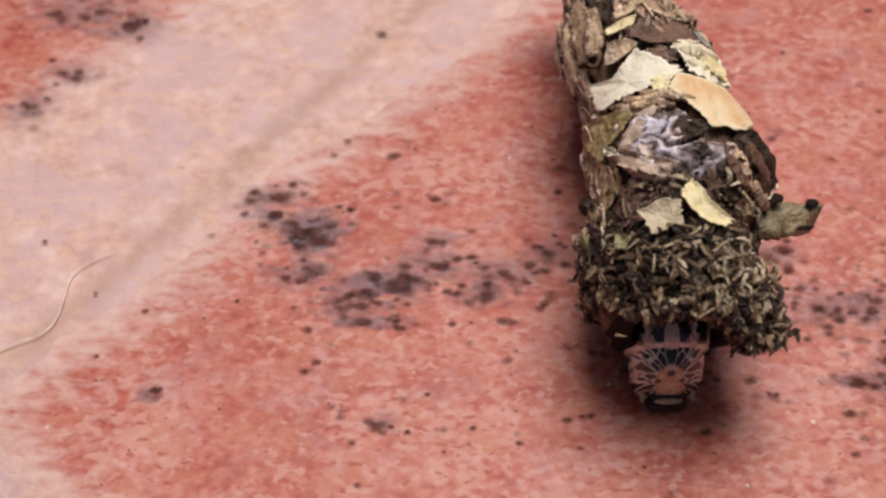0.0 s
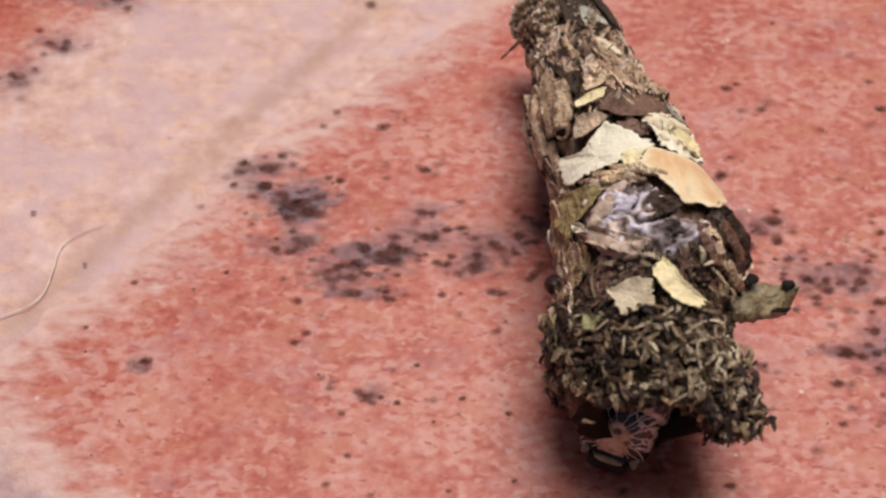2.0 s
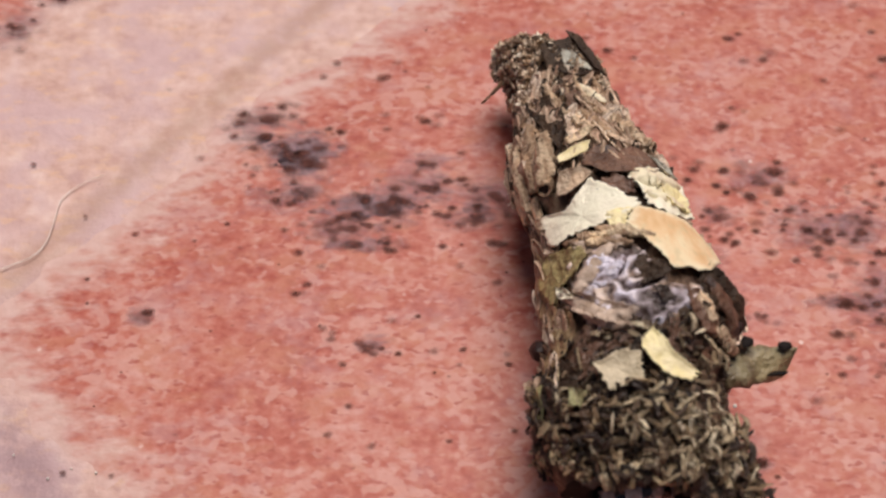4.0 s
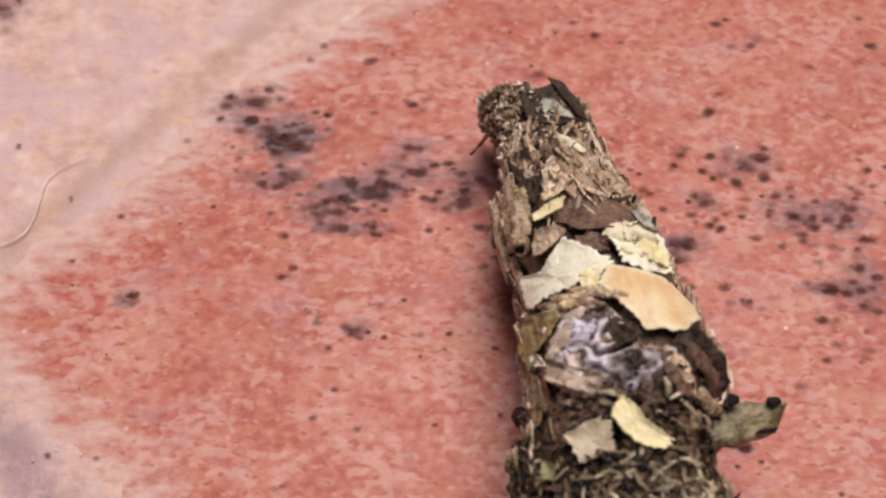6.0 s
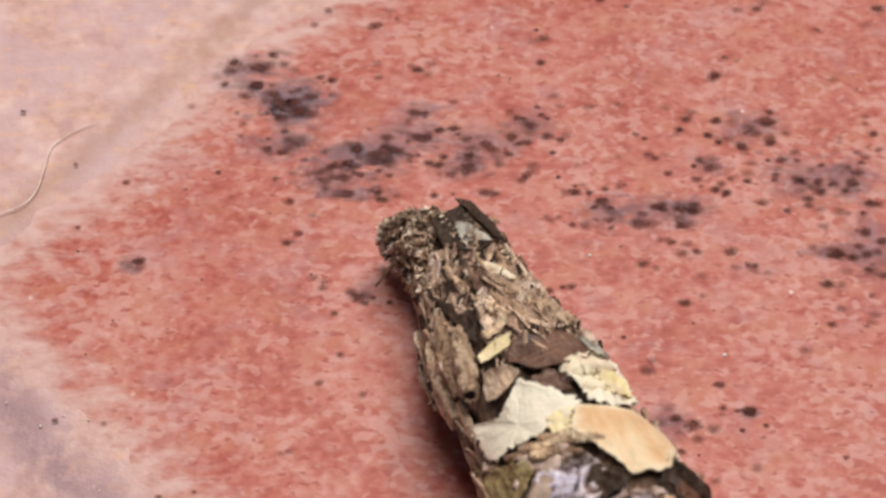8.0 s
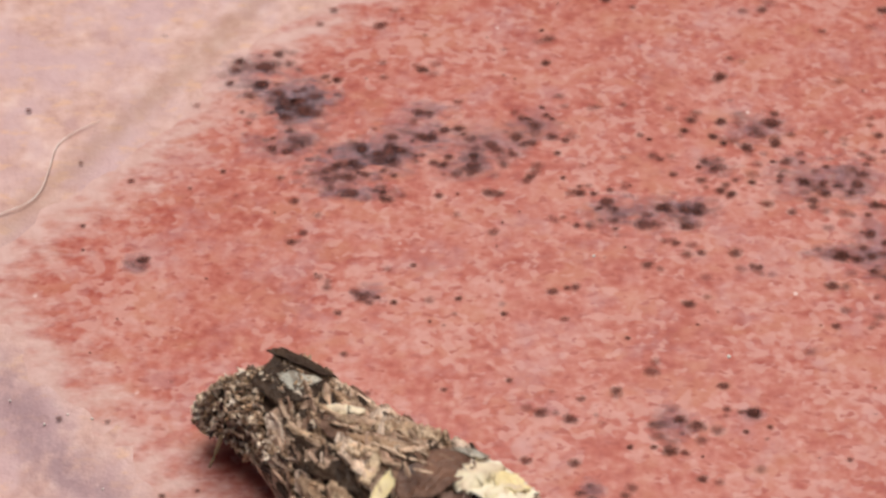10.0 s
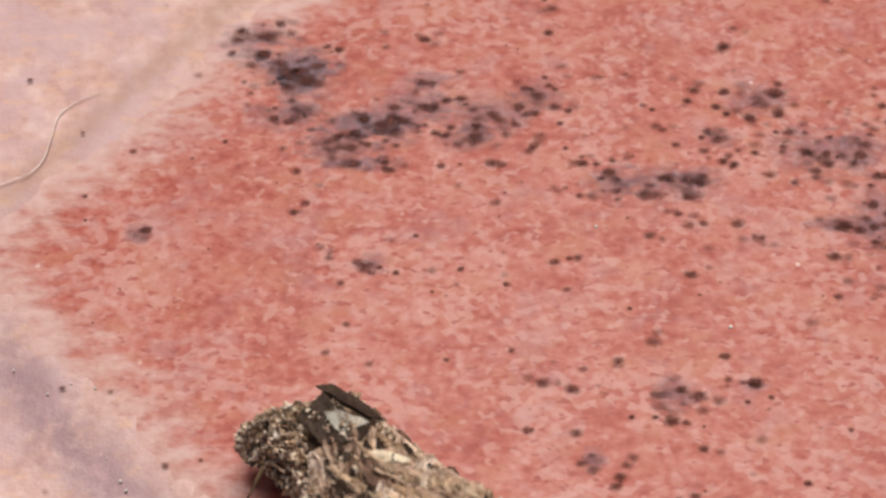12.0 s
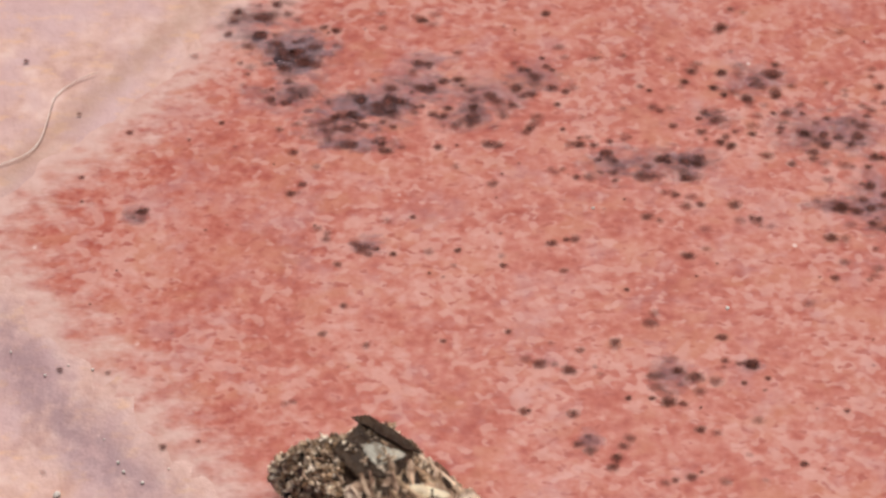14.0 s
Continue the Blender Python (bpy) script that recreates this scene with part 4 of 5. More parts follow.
# the crumpled silk: a skin with fold shade in its colour, a beige skirt under it, glossy folds on it
part("silk_patch", crumple_mesh(), case, "crumpled lilac and brown silk, its folds shaded by colour")
scrap("silk_patch", ((6.9, -56), (6.4, -46), (5.8, -34), (5.3, -22), (4.9, -14), (4.3, -16), (4.7, -30), (5.4, -44), (6.3, -58)), FOLD, "beige silk skirt", 0.42, 0.12, 0.5, 0.25, 31, 0.16)
scrap("silk_patch", ((8.9, -42), (9.0, -26), (8.7, -12), (8.0, -16), (7.9, -30), (8.2, -42)), FOLD, "beige silk skirt", 0.4, 0.14, 0.4, 0.05, 32, 0.2)
scrap("bark_scrap", ((7.1, -13), (7.6, -7), (7.2, -3), (6.8, 4), (6.3, 5), (6.1, -3), (6.0, -10), (6.3, -16)), BLACKISH, "black lobe of burnt bark", 0.42, 0.2, 0.32, 0.05, 9, 0.14)
scrap("bark_scrap", ((5.8, -5), (5.8, 3), (5.3, 9), (5.1, 2)), DARK, "dark brown bark crumb", 0.52, 0.14, 0.2, 0.0, 91, 0.2)
scrap("bark_scrap", ((6.5, 25), (7.1, 39), (6.6, 48), (5.8, 57), (5.1, 70), (4.4, 74), (3.8, 56), (4.0, 40), (4.6, 30), (5.5, 22)), BLACKISH, "dark ridged bark fold", 0.3, 0.22, 0.34, 0.12, 10, 0.1)
scrap("bark_scrap", ((5.7, 15), (5.6, 22), (4.8, 32), (4.0, 41), (4.0, 30), (4.9, 17)), BROWN, "brown bark fold", 0.42, 0.2, 0.2, 0.1, 11, 0.1)
scrap("bark_scrap", ((13.3, -17), (13.7, -6), (13.5, 3), (13.2, 6), (13.6, 18), (13.4, 27), (12.4, 34), (11.9, 24), (11.8, 10), (11.9, -9), (12.8, -22)), BROWN, "smooth dark brown sheet painting a hollow's shade", 0.44, 0.14, 0.07, 0.1, 12, 0.04)
scrap("bark_scrap", ((13.2, 28), (13.0, 44), (12.2, 50), (12.1, 34)), SLATE, "grey papery scrap", 0.4, 0.1, 0.1, 0.2, 13, 0.1)
scrap("leaf_scrap", ((13.5, -35), (13.8, -23), (13.9, -10), (13.3, -16), (13.1, -29), (13.1, -35)), YELLOW, "small cream leaf scrap", 0.58, 0.12, 0.08, 0.14, 14, 0.08)
scrap("leaf_scrap", ((14.5, -26), (14.9, -8), (14.7, -4), (14.2, -15), (14.0, -25)), PALE_TAN, "small beige leaf scrap", 0.5, 0.12, 0.12, 0.14, 141, 0.12)
scrap("leaf_scrap", ((12.8, -38), (12.7, -23), (12.1, -18), (11.8, -26), (11.5, -38), (11.7, -46)), BEIGE, "dull beige leaf scrap", 0.4, 0.12, 0.1, 0.12, 142, 0.08)
# black sheet on top of the bark, coloured like the shade in a hollow
scrap("bark_scrap", ((18.8, -14), (18.2, -2), (17.4, 1), (17.0, -5), (17.8, -11), (18.3, -17)), BLACKISH, "black sheet painting a shaded hollow in the bark", 0.34, 0.12, 0.08, 0.0, 151, 0.12)
scrap("bark_scrap", ((17.6, -43), (17.8, -35), (17.5, -24), (16.2, -21), (14.6, -27), (14.1, -33), (15.5, -38), (16.6, -45)), BLACKISH, "blackish bark scrap", 0.42, 0.18, 0.18, 0.1, 18, 0.1)
# the black leaf folded at the tail: a dark blade, a pale heart and a raised rear edge
scrap("bark_scrap", ((20.8, -20), (21.4, 4), (21.6, 30), (20.4, 38), (19.3, 34), (18.7, 4), (19.3, -20)), BLACKISH, "black leaf scrap at the tail", 0.4, 0.14, 0.1, 0.1, 16, 0.05)
scrap("leaf_scrap", ((20.7, 2), (20.4, 14), (19.3, 26), (19.3, 12), (19.6, -4)), SLATE, "grey heart of the black leaf", 0.5, 0.1, 0.12, 0.02, 17, 0.14)
scrap("bark_scrap", ((21.9, 14), (21.7, 30), (20.4, 42), (19.2, 40), (19.6, 30), (20.8, 22)), BLACKISH, "raised edge of the black leaf", 0.55, 0.16, 0.08, 0.12, 161, 0.05)
# dark skin between the silk and the collar; the first sheet paints a hollow's shade
scrap("bark_scrap", ((5.0, -58), (5.0, -30), (4.4, -8), (3.2, -8), (2.8, -34), (3.0, -60)), BROWN, "dark brown sheet painting a hollow's shade", 0.1, 0.2, 0.3, 0.05, 20, 0.1)
scrap("bark_scrap", ((4.8, 6), (4.4, 30), (3.2, 52), (2.6, 30), (3.4, 10)), BROWN, "brown bark scrap", 0.16, 0.2, 0.3, 0.1, 21, 0.1)
# no recess here: a raised black sheet gives the hollow's shade
scrap("bark_scrap", ((4.2, -58), (3.2, -42), (1.7, -46), (1.4, -65), (3.2, -68)), BLACKISH, "black sheet painting a shaded hollow beside the collar", 0.3, 0.14, 0.2, 0.0, 22, 0.14)
scrap("leaf_scrap", ((2.5, -44), (2.1, -35), (1.6, -38), (1.7, -45)), GREEN_BIT, "dull green leaf crumb", 0.75, 0.12, 0.2, 0.1, 23, 0.2)
scrap("leaf_scrap", ((3.6, -84), (3.5, -72), (2.1, -72), (2.2, -84)), GREEN_BIT, "dull green leaf crumb", 0.4, 0.14, 0.2, 0.1, 24, 0.16)


def flap_mesh():
    """The spotted scrap that sticks out sideways like a fin."""
    n, m = 14, 8
    vs, fs = [], []
    for side in (0, 1):
        for i in range(n):
            s = i / (n - 1)
            root, tip = skin_at(3.7, 66, -0.1), Vector((6.75, 3.95, 5.0))
            c = root.lerp(tip, s)
            half = 0.98 * (1 - 0.62 * s ** 1.6) * (1 + 0.22 * wave(i * 0.9, 3))
            for k in range(m):
                w = 2 * k / (m - 1) - 1
                p = c + Vector((0.25 * w * s, w * half, 0.55 * w * s * s - 0.22 * w * w + 0.32 * wave(i * 0.45, k * 0.5, 2) + 0.25 * s * s))
                vs.append(p - Vector((0, 0, 0.16 * side)))
    layer = n * m
    for i in range(n - 1):
        for k in range(m - 1):
            a = i * m + k
            fs.append((a, a + m, a + m + 1, a + 1))
            fs.append((layer + a + 1, layer + a + m + 1, layer + a + m, layer + a))
    rim = [k for k in range(m)] + [i * m + m - 1 for i in range(1, n)] + [(n - 1) * m + k for k in range(m - 2, -1, -1)] + [i * m for i in range(n - 2, 0, -1)]
    for j, a in enumerate(rim):
        b = rim[(j + 1) % len(rim)]
        fs.append((a, b, layer + b, layer + a))
    return mesh_of("leaf_flap", vs, fs, FLAP)


flap = part("leaf_flap", flap_mesh(), case, "greenish leaf flap with black spots, sticking out sideways")

def spot_mesh(x, y, z, rx, ry, seed):
    """A thick dark crust on the flap."""
    bm = bmesh.new()
    bmesh.ops.create_icosphere(bm, subdivisions=2, radius=1)
    for v in bm.verts:
        k = 1 + 0.35 * wave(v.co.x * 1.6 + seed, v.co.y * 1.6, v.co.z)
        v.co = Vector((x + v.co.x * rx * k, y + v.co.y * ry * k, z + v.co.z * 0.09)) * MM
    me = bpy.data.meshes.new("crust")
    bm.to_mesh(me)
    bm.free()
    me.materials.append(CRUST_AND_SHADE)
    return me


part("crust", spot_mesh(6.45, 4.4, 5.72, 0.3, 0.2, 1), case, "black crust on the flap's tip")
part("crust", spot_mesh(6.0, 3.35, 5.4, 0.42, 0.11, 5), case, "black crust on the flap's edge")
part("crust", spot_mesh(4.8, 4.55, 6.15, 0.32, 0.26, 9), case, "black crust at the flap's root")

# stems and rolled scraps laid along the case; some end in a black disc, the painted shade of an open bore
def stem(axis, r, seed, lift=0.3, material=STEM, label="dry hollow stem piece"):
    """axis: (millimetres along, degrees round) from the closed end to the open one."""
    n, pts = 22, []
    for k in range(n):
        u = k / (n - 1) * (len(axis) - 1)
        i = min(int(u), len(axis) - 2)
        y = axis[i][0] + (axis[i + 1][0] - axis[i][0]) * (u - i)
        d = axis[i][1] + (axis[i + 1][1] - axis[i][1]) * (u - i)
        pts.append(skin_at(y + 0.08 * wave(k * 0.3, seed), d + 1.4 * wave(k * 0.35, seed, 5), lift + 0.3 * (k / n) ** 2))
    rr = [r * (0.55 + 0.45 * min(1.0, k / 4.0)) * (1 + 0.22 * wave(k * 0.45, seed) + 0.12 * wave(k * 1.3, seed, 4)) for k in range(n)]
    rr[-1], rr[-2] = r * 0.92, r
    vs, fs = tube(pts, rr, 14, False, 0.6, seed)
    out = (pts[-1] - skin_at(axis[-1][0], axis[-1][1], lift - 1.0)).normalized()
    way = ((pts[-1] - pts[-3]).normalized() + out * 0.7).normalized()
    a = way.orthogonal().normalized()
    b = way.cross(a)
    lip = [pts[-1] + way * 0.05 + (a * math.cos(k * 0.3927) + b * math.sin(k * 0.3927)) * r * (0.86 + 0.1 * wave(k * 0.8, seed)) for k in range(17)]
    rim_v, rim_f = tube(lip, [r * 0.24] * 17, 6)
    fs += [tuple(k + len(vs) for k in f) for f in rim_f]
    vs += rim_v
    # flat black disc over the closed end paints the bore's shade
    body = len(fs)
    fs.append(tuple(range(len(vs), len(vs) + 16)))
    vs += [p + way * 0.02 for p in lip[:16]]
    me = mesh_of("stem", vs, fs, material)
    me.materials.append(CRUST_AND_SHADE)
    me.polygons[body].material_index = 1
    part("stem", me, case, label)


def shred(axis, r, seed, lift, material, label):
    """A torn, arched splinter of bark along an axis, like that of a stem, with ragged edges."""
    n, m, vs, fs = 26, 9, [], []
    for side in (0, 1):
        for k in range(n):
            u = k / (n - 1) * (len(axis) - 1)
            i = min(int(u), len(axis) - 2)
            y = axis[i][0] + (axis[i + 1][0] - axis[i][0]) * (u - i)
            d = axis[i][1] + (axis[i + 1][1] - axis[i][1]) * (u - i)
            lean = math.atan2((axis[i + 1][1] - axis[i][1]) * 0.06, axis[i + 1][0] - axis[i][0])
            s = k / (n - 1)
            half = r * (1.25 - 0.75 * abs(2 * s - 1) ** 3) * (1 + 0.45 * wave(k * 0.55, seed) + 0.25 * wave(k * 1.7, seed, 6))
            for j in range(m):
                w = 2 * j / (m - 1) - 1
                edge = half * w * (1 + 0.28 * wave(k * 0.9, w * 1.5, seed + 2))
                high = lift + r * (0.75 * (1 - w * w) - 0.3 + 0.42 * wave(s * 5 + seed, w * 1.6, 3) + 0.26 * wave(k * 0.8, w * 3.4, seed + 8))
                vs.append(skin_at(y - edge * math.sin(lean), d + edge * math.cos(lean) / 0.06, high - side * 0.14))
    layer = n * m
    for k in range(n - 1):
        for j in range(m - 1):
            a = k * m + j
            fs.append((a, a + m, a + m + 1, a + 1))
            fs.append((layer + a + 1, layer + a + m + 1, layer + a + m, layer + a))
    rim = list(range(m)) + [k * m + m - 1 for k in range(1, n)] + [(n - 1) * m + j for j in range(m - 2, -1, -1)] + [k * m for k in range(n - 2, 0, -1)]
    for j, a in enumerate(rim):
        b = rim[(j + 1) % len(rim)]
        fs.append((a, b, layer + b, layer + a))
    part("bark_shred", mesh_of("bark_shred", vs, fs, material), case, label)


stem(((15.3, -39), (14.0, -43), (12.3, -50)), 0.38, 1, 0.46, BEIGE_STEM, "beige stem with a black disc painting its bore's shade")
shred(((16.6, -52), (14.6, -58), (12.7, -63)), 0.36, 2, 0.42, BROWN_STEM, "brown bark shred")
shred(((15.8, -66), (13.8, -73), (12.2, -76)), 0.32, 3, 0.42, BEIGE_STEM, "beige bark shred")
shred(((14.6, -84), (12.2, -88)), 0.3, 4, 0.3, BEIGE_STEM, "beige bark shred")
shred(((15.2, -42), (13.9, -51), (12.6, -56)), 0.2, 20, 0.5, STEM, "pale bark shred")
shred(((18.0, 3), (17.5, 11), (16.9, 21)), 0.26, 19, 0.5, CREAM_STEM, "small straw yellow bark shred")
shred(((16.4, -6), (14.8, 7), (13.5, 17)), 0.33, 5, 0.34, BROWN_STEM, "brown bark shred")
shred(((17.4, 22), (16.2, 34), (15.0, 42)), 0.22, 6, 0.4, STEM, "pale bark shred")
stem(((16.0, 14), (14.9, 24), (13.8, 38)), 0.3, 7, 0.4, BEIGE_STEM, "beige stem with a black disc painting its bore's shade")
shred(((11.3, 4), (11.65, 14), (11.7, 24), (11.3, 40)), 0.42, 8, 0.5, CREAM_STEM, "cream curled leaf shred")
shred(((10.7, 10), (10.6, 24), (10.3, 38)), 0.2, 81, 0.46, CREAM_STEM, "cream curled leaf shred")
shred(((16.6, -20), (15.6, -12), (15.0, -2)), 0.24, 9, 0.4, BEIGE_STEM, "beige bark shred")
shred(((19.0, 4), (17.9, 2), (16.6, 6)), 0.2, 10, 0.42, BEIGE_STEM, "beige bark shred")
shred(((18.9, 24), (17.6, 30), (16.4, 42)), 0.24, 11, 0.34, BROWN_STEM, "brown bark shred")
shred(((18.4, -30), (17.6, -26), (16.2, -18)), 0.2, 12, 0.44, BEIGE_STEM, "beige bark shred")
shred(((18.6, -54), (16.9, -52), (15.4, -46)), 0.2, 13, 0.34, BROWN_STEM, "brown bark shred")
shred(((19.0, -76), (17.2, -78), (15.6, -82)), 0.3, 14, 0.2, BROWN_STEM, "brown bark shred")
shred(((15.4, 46), (14.2, 54), (13.0, 58)), 0.26, 15, 0.34, BROWN_STEM, "brown bark shred")
shred(((14.4, 4), (13.9, 14), (13.8, 28)), 0.15, 16, 0.56, STEM, "pale bark shred")
shred(((17.2, 8), (16.3, 14), (15.6, 26)), 0.17, 17, 0.46, STEM, "pale bark shred")
shred(((13.0, -66), (12.0, -70), (11.0, -74)), 0.2, 18, 0.3, BEIGE_STEM, "beige bark shred")

# glossy folds of silk: ridges that swing round the black lobe
for label, stuff, r, axis in (
        ("lilac white silk fold", SILK, 0.17, ((7.5, -18), (6.95, -26), (6.6, -35), (6.2, -45))),
        ("pinkish silk fold", FOLD, 0.22, ((8.2, -22), (7.7, -34), (7.1, -42), (6.6, -51))),
        ("pinkish silk fold", FOLD, 0.18, ((6.7, -58), (5.7, -42), (4.9, -30), (4.4, -16))),
        ("dark bark ridge", BLACKISH, 0.22, ((6.8, 36), (5.9, 50), (5.0, 66))),
        ("dark bark ridge", BROWN, 0.18, ((6.2, 28), (5.4, 42), (4.3, 62))),
        ("brown bark ridge", BEIGE_STEM, 0.16, ((5.6, 22), (4.9, 30), (4.0, 41))),
        ("brown bark ridge", BEIGE_STEM, 0.15, ((4.4, 42), (4.0, 54), (4.0, 68)))):
    shred(axis, r * 1.35, 40 + r * 100 + axis[0][1], 0.46, stuff, label)

# crumbs of wood along the rim of the cream scrap and round the lilac silk
for y, d in ((9.2, -40), (9.0, -33), (9.25, -28), (8.9, -24), (9.05, -18), (8.8, -20), (8.7, -12), (8.6, -29), (9.2, -50), (8.55, -6), (8.75, -36), (8.3, -20)):
    shred(((y, d), (y - 0.3, d + 10)), 0.15 + 0.06 * wave(y * 9, d), y * 7 + d, 0.5, BROWN_STEM if (d % 3) else PALE_TAN, "bark crumb")

# thin fibres
def fibre(points, r, material=FIBRE, label=""):
    vs, fs = tube(points, [r * (1 - 0.6 * k / len(points)) for k in range(len(points))], 7)
    part("fibre", mesh_of("fibre", vs, fs, material), case, label)


edge = [skin_at(19.4 - 0.36 * k, 44 + 4 * wave(k * 0.4, 2) + k * 0.3, 0.36 + 0.08 * wave(k * 0.5, 8)) for k in range(14)]
fibre(edge, 0.15, STEM, "pale dry fibre along the flank")
bristle = skin_at(20.3, -84, 0.1)
fibre([bristle + Vector((-0.16 * k, -0.10 * k + 0.004 * k * k, -0.16 * k)) for k in range(9)], 0.13, FIBRE, "dark bristle at the tail")
fibre([skin_at(19.4 - 0.24 * j, -16 - 3.2 * j + 0.22 * j * j, 0.42) for j in range(12)], 0.12, STEM, "pale curved fibre on the tail")
for k in range(36):
    y, d, drift = 21.3 - 5.2 * rng.random() ** 1.5, rng.uniform(-95, 12), rng.uniform(-3, 3)
    fibre([skin_at(y - 0.15 * j, d + 12 * wave(j * 0.45, k * 3.3) + drift * j, 0.3 + 0.16 * wave(j * 0.6, k, 3)) for j in range(8)], rng.uniform(0.05, 0.09), STEM)
for k in range(14):
    y, d = rng.uniform(14.5, 18.5), rng.uniform(-10, 56)
    fibre([skin_at(y - 0.3 * j, d + 4 * wave(j * 0.3, k * 2.1) + 1.6 * j, 0.42 + 0.1 * wave(j * 0.4, k, 8)) for j in range(9)], rng.uniform(0.05, 0.11), STEM)

# frass pellets, and dark beads that stand in for shaded holes
def pellet(y, d, r, stuff, label="dark frass pellet"):
    bm = bmesh.new()
    bmesh.ops.create_icosphere(bm, subdivisions=2, radius=r * MM)
    for v in bm.verts:
        v.co *= 1 + 0.25 * wave(v.co.x * 3000, v.co.y * 3000, v.co.z * 3000 + d)
    me = bpy.data.meshes.new("pellet")
    bm.to_mesh(me)
    bm.free()
    me.materials.append(stuff)
    part("pellet", me, case, label, Matrix.Translation(skin_at(y, d, r * 0.9) * MM))


pellet(5.7, -90, 0.48, PELLET)
pellet(4.9, 62, 0.3, PELLET)
# two beads on the cream scrap, dark like the shade in small holes
pellet(10.6, -30, 0.13, PELLET, "dark bead painting a shaded hole in the cream scrap")
pellet(10.2, -19, 0.14, PELLET, "dark bead painting a shaded hole in the cream scrap")
pellet(20.6, -58, 0.2, PELLET, "brown crumb at the tail")

# overlapping bark flakes
flake_meshes = [chip_mesh("bark_flake", rng.uniform(0.8, 2.0), rng.uniform(0.4, 0.9), rng.uniform(-0.05, 0.12), k, BARK, 0.12) for k in range(12)]
for k in range(190):
    y = rng.uniform(12.8, 19.0) if k < 110 else rng.uniform(3.0, 12.5)
    d = rng.uniform(-112, 112)
    if k >= 110 and -62 < d < 62:
        d = rng.choice((-1, 1)) * rng.uniform(64, 118)
    part("bark_flake", rng.choice(flake_meshes), case, "", frame_on_case(y, d, 0.02 + rng.random() * 0.22, rng.gauss(-14, 22), rng.gauss(2, 9), rng.gauss(0, 16)))

# narrow ridges, and blackish chips that paint shaded gaps between the stems
ridge_meshes = [chip_mesh("ridge", rng.uniform(0.9, 2.0), rng.uniform(0.12, 0.3), rng.uniform(-0.04, 0.06), 90 + k, STEM, 0.14) for k in range(8)]
gap_shade_meshes = [chip_mesh("hollow", rng.uniform(0.6, 1.5), rng.uniform(0.18, 0.4), rng.uniform(-0.12, 0.02), 110 + k, BLACKISH, 0.1) for k in range(5)]
for k in range(64):
    y, d = rng.uniform(12.6, 19.0), rng.uniform(-92, 62)
    if k % 2:
        part("bark_ridge", rng.choice(ridge_meshes), case, "", frame_on_case(y, d, 0.26 + rng.random() * 0.16, rng.gauss(-16, 18), rng.gauss(0, 2.5), rng.gauss(0, 22)))
    else:
        part("dark_flake", rng.choice(gap_shade_meshes), case, "", frame_on_case(y, d, 0.32 + rng.random() * 0.14, rng.gauss(-14, 22), rng.gauss(0, 2.5), rng.gauss(0, 10)))

# crumbs on the tail's knob
crumb_v, crumb_f = [], []


def crumb(p, size, r):
    """A small irregular crumb joined to the heap."""
    first = len(crumb_v)
    q = Euler((r.uniform(0, 6.3), r.uniform(0, 6.3), r.uniform(0, 6.3))).to_matrix()
    for c in ((1, 0, 0), (-1, 0, 0), (0, 0.6, 0), (0, -0.6, 0), (0, 0, 0.35), (0, 0, -0.35)):
        crumb_v.append(p + q @ (Vector(c) * size * r.uniform(0.7, 1.2)))
    for f in ((0, 2, 4), (2, 1, 4), (1, 3, 4), (3, 0, 4), (2, 0, 5), (1, 2, 5), (3, 1, 5), (0, 3, 5)):
        crumb_f.append(tuple(first + k for k in f))


for k in range(5200):
    if k < 620:
        s, a = math.sqrt(rng.random()), rng.uniform(0, 6.283)
        p = skin_at(21.25, math.degrees(a)).lerp(Vector((-0.5, 21.85, 2.5)), 1 - s) + Vector((0, rng.uniform(0.0, 0.4), 0))
        p.z = max(p.z, 0.25)
    else:
        y, d = 21.4 - 7.2 * rng.random() ** 1.6, rng.uniform(-120, 120)
        heap = wave(y * 0.9, d * 0.045, 21)
        if heap < -0.08 and y < 20.0:
            continue
        p = skin_at(y, d, rng.uniform(0.05, 0.3) + 0.5 * max(0.0, heap))
    crumb(p, rng.choice((0.1, 0.14, 0.2, 0.3)), rng)
TAIL_CRUMBS = scrap_material("tail_crumbs", (0.03, 0.016, 0.012), (0.21, 0.125, 0.07), (0.54, 0.375, 0.23), (0.96, 0.83, 0.64), (0.96, 0.85, 0.70), per_island=True, pale=0.75)
part("tail_grit", mesh_of("tail_grit", crumb_v, crumb_f, TAIL_CRUMBS, False), case, "fine crumbs on the tail")["kind"] = "stuff"

# the shaggy collar of leaf fragments round the mouth
bit_meshes = [chip_mesh("leaf_fragment", rng.uniform(0.5, 1.1), rng.uniform(0.12, 0.30), rng.uniform(-1.3, 1.7), 20 + k, BITS, 0.08) for k in range(14)]


def collar_place(r):
    """A place in the collar, which sags further forward on one flank."""
    d = r.uniform(-115, 115)
    reach = -1.4 - 1.3 * math.exp(-((d - 48) / 28) ** 2) + 2.3 / (1 + math.exp((d + 62) / 9)) + 1.6 / (1 + math.exp((96 - d) / 7))
    y = reach + (r.random() ** 1.25) * (3.5 - (0.4 if d > 45 else 0))
    fat = 0.85 * math.exp(-((d - 70) / 26) ** 2) * (1 if y < -0.4 else 0.0) - 0.35 / (1 + math.exp((d + 60) / 8))
    return y, d, fat


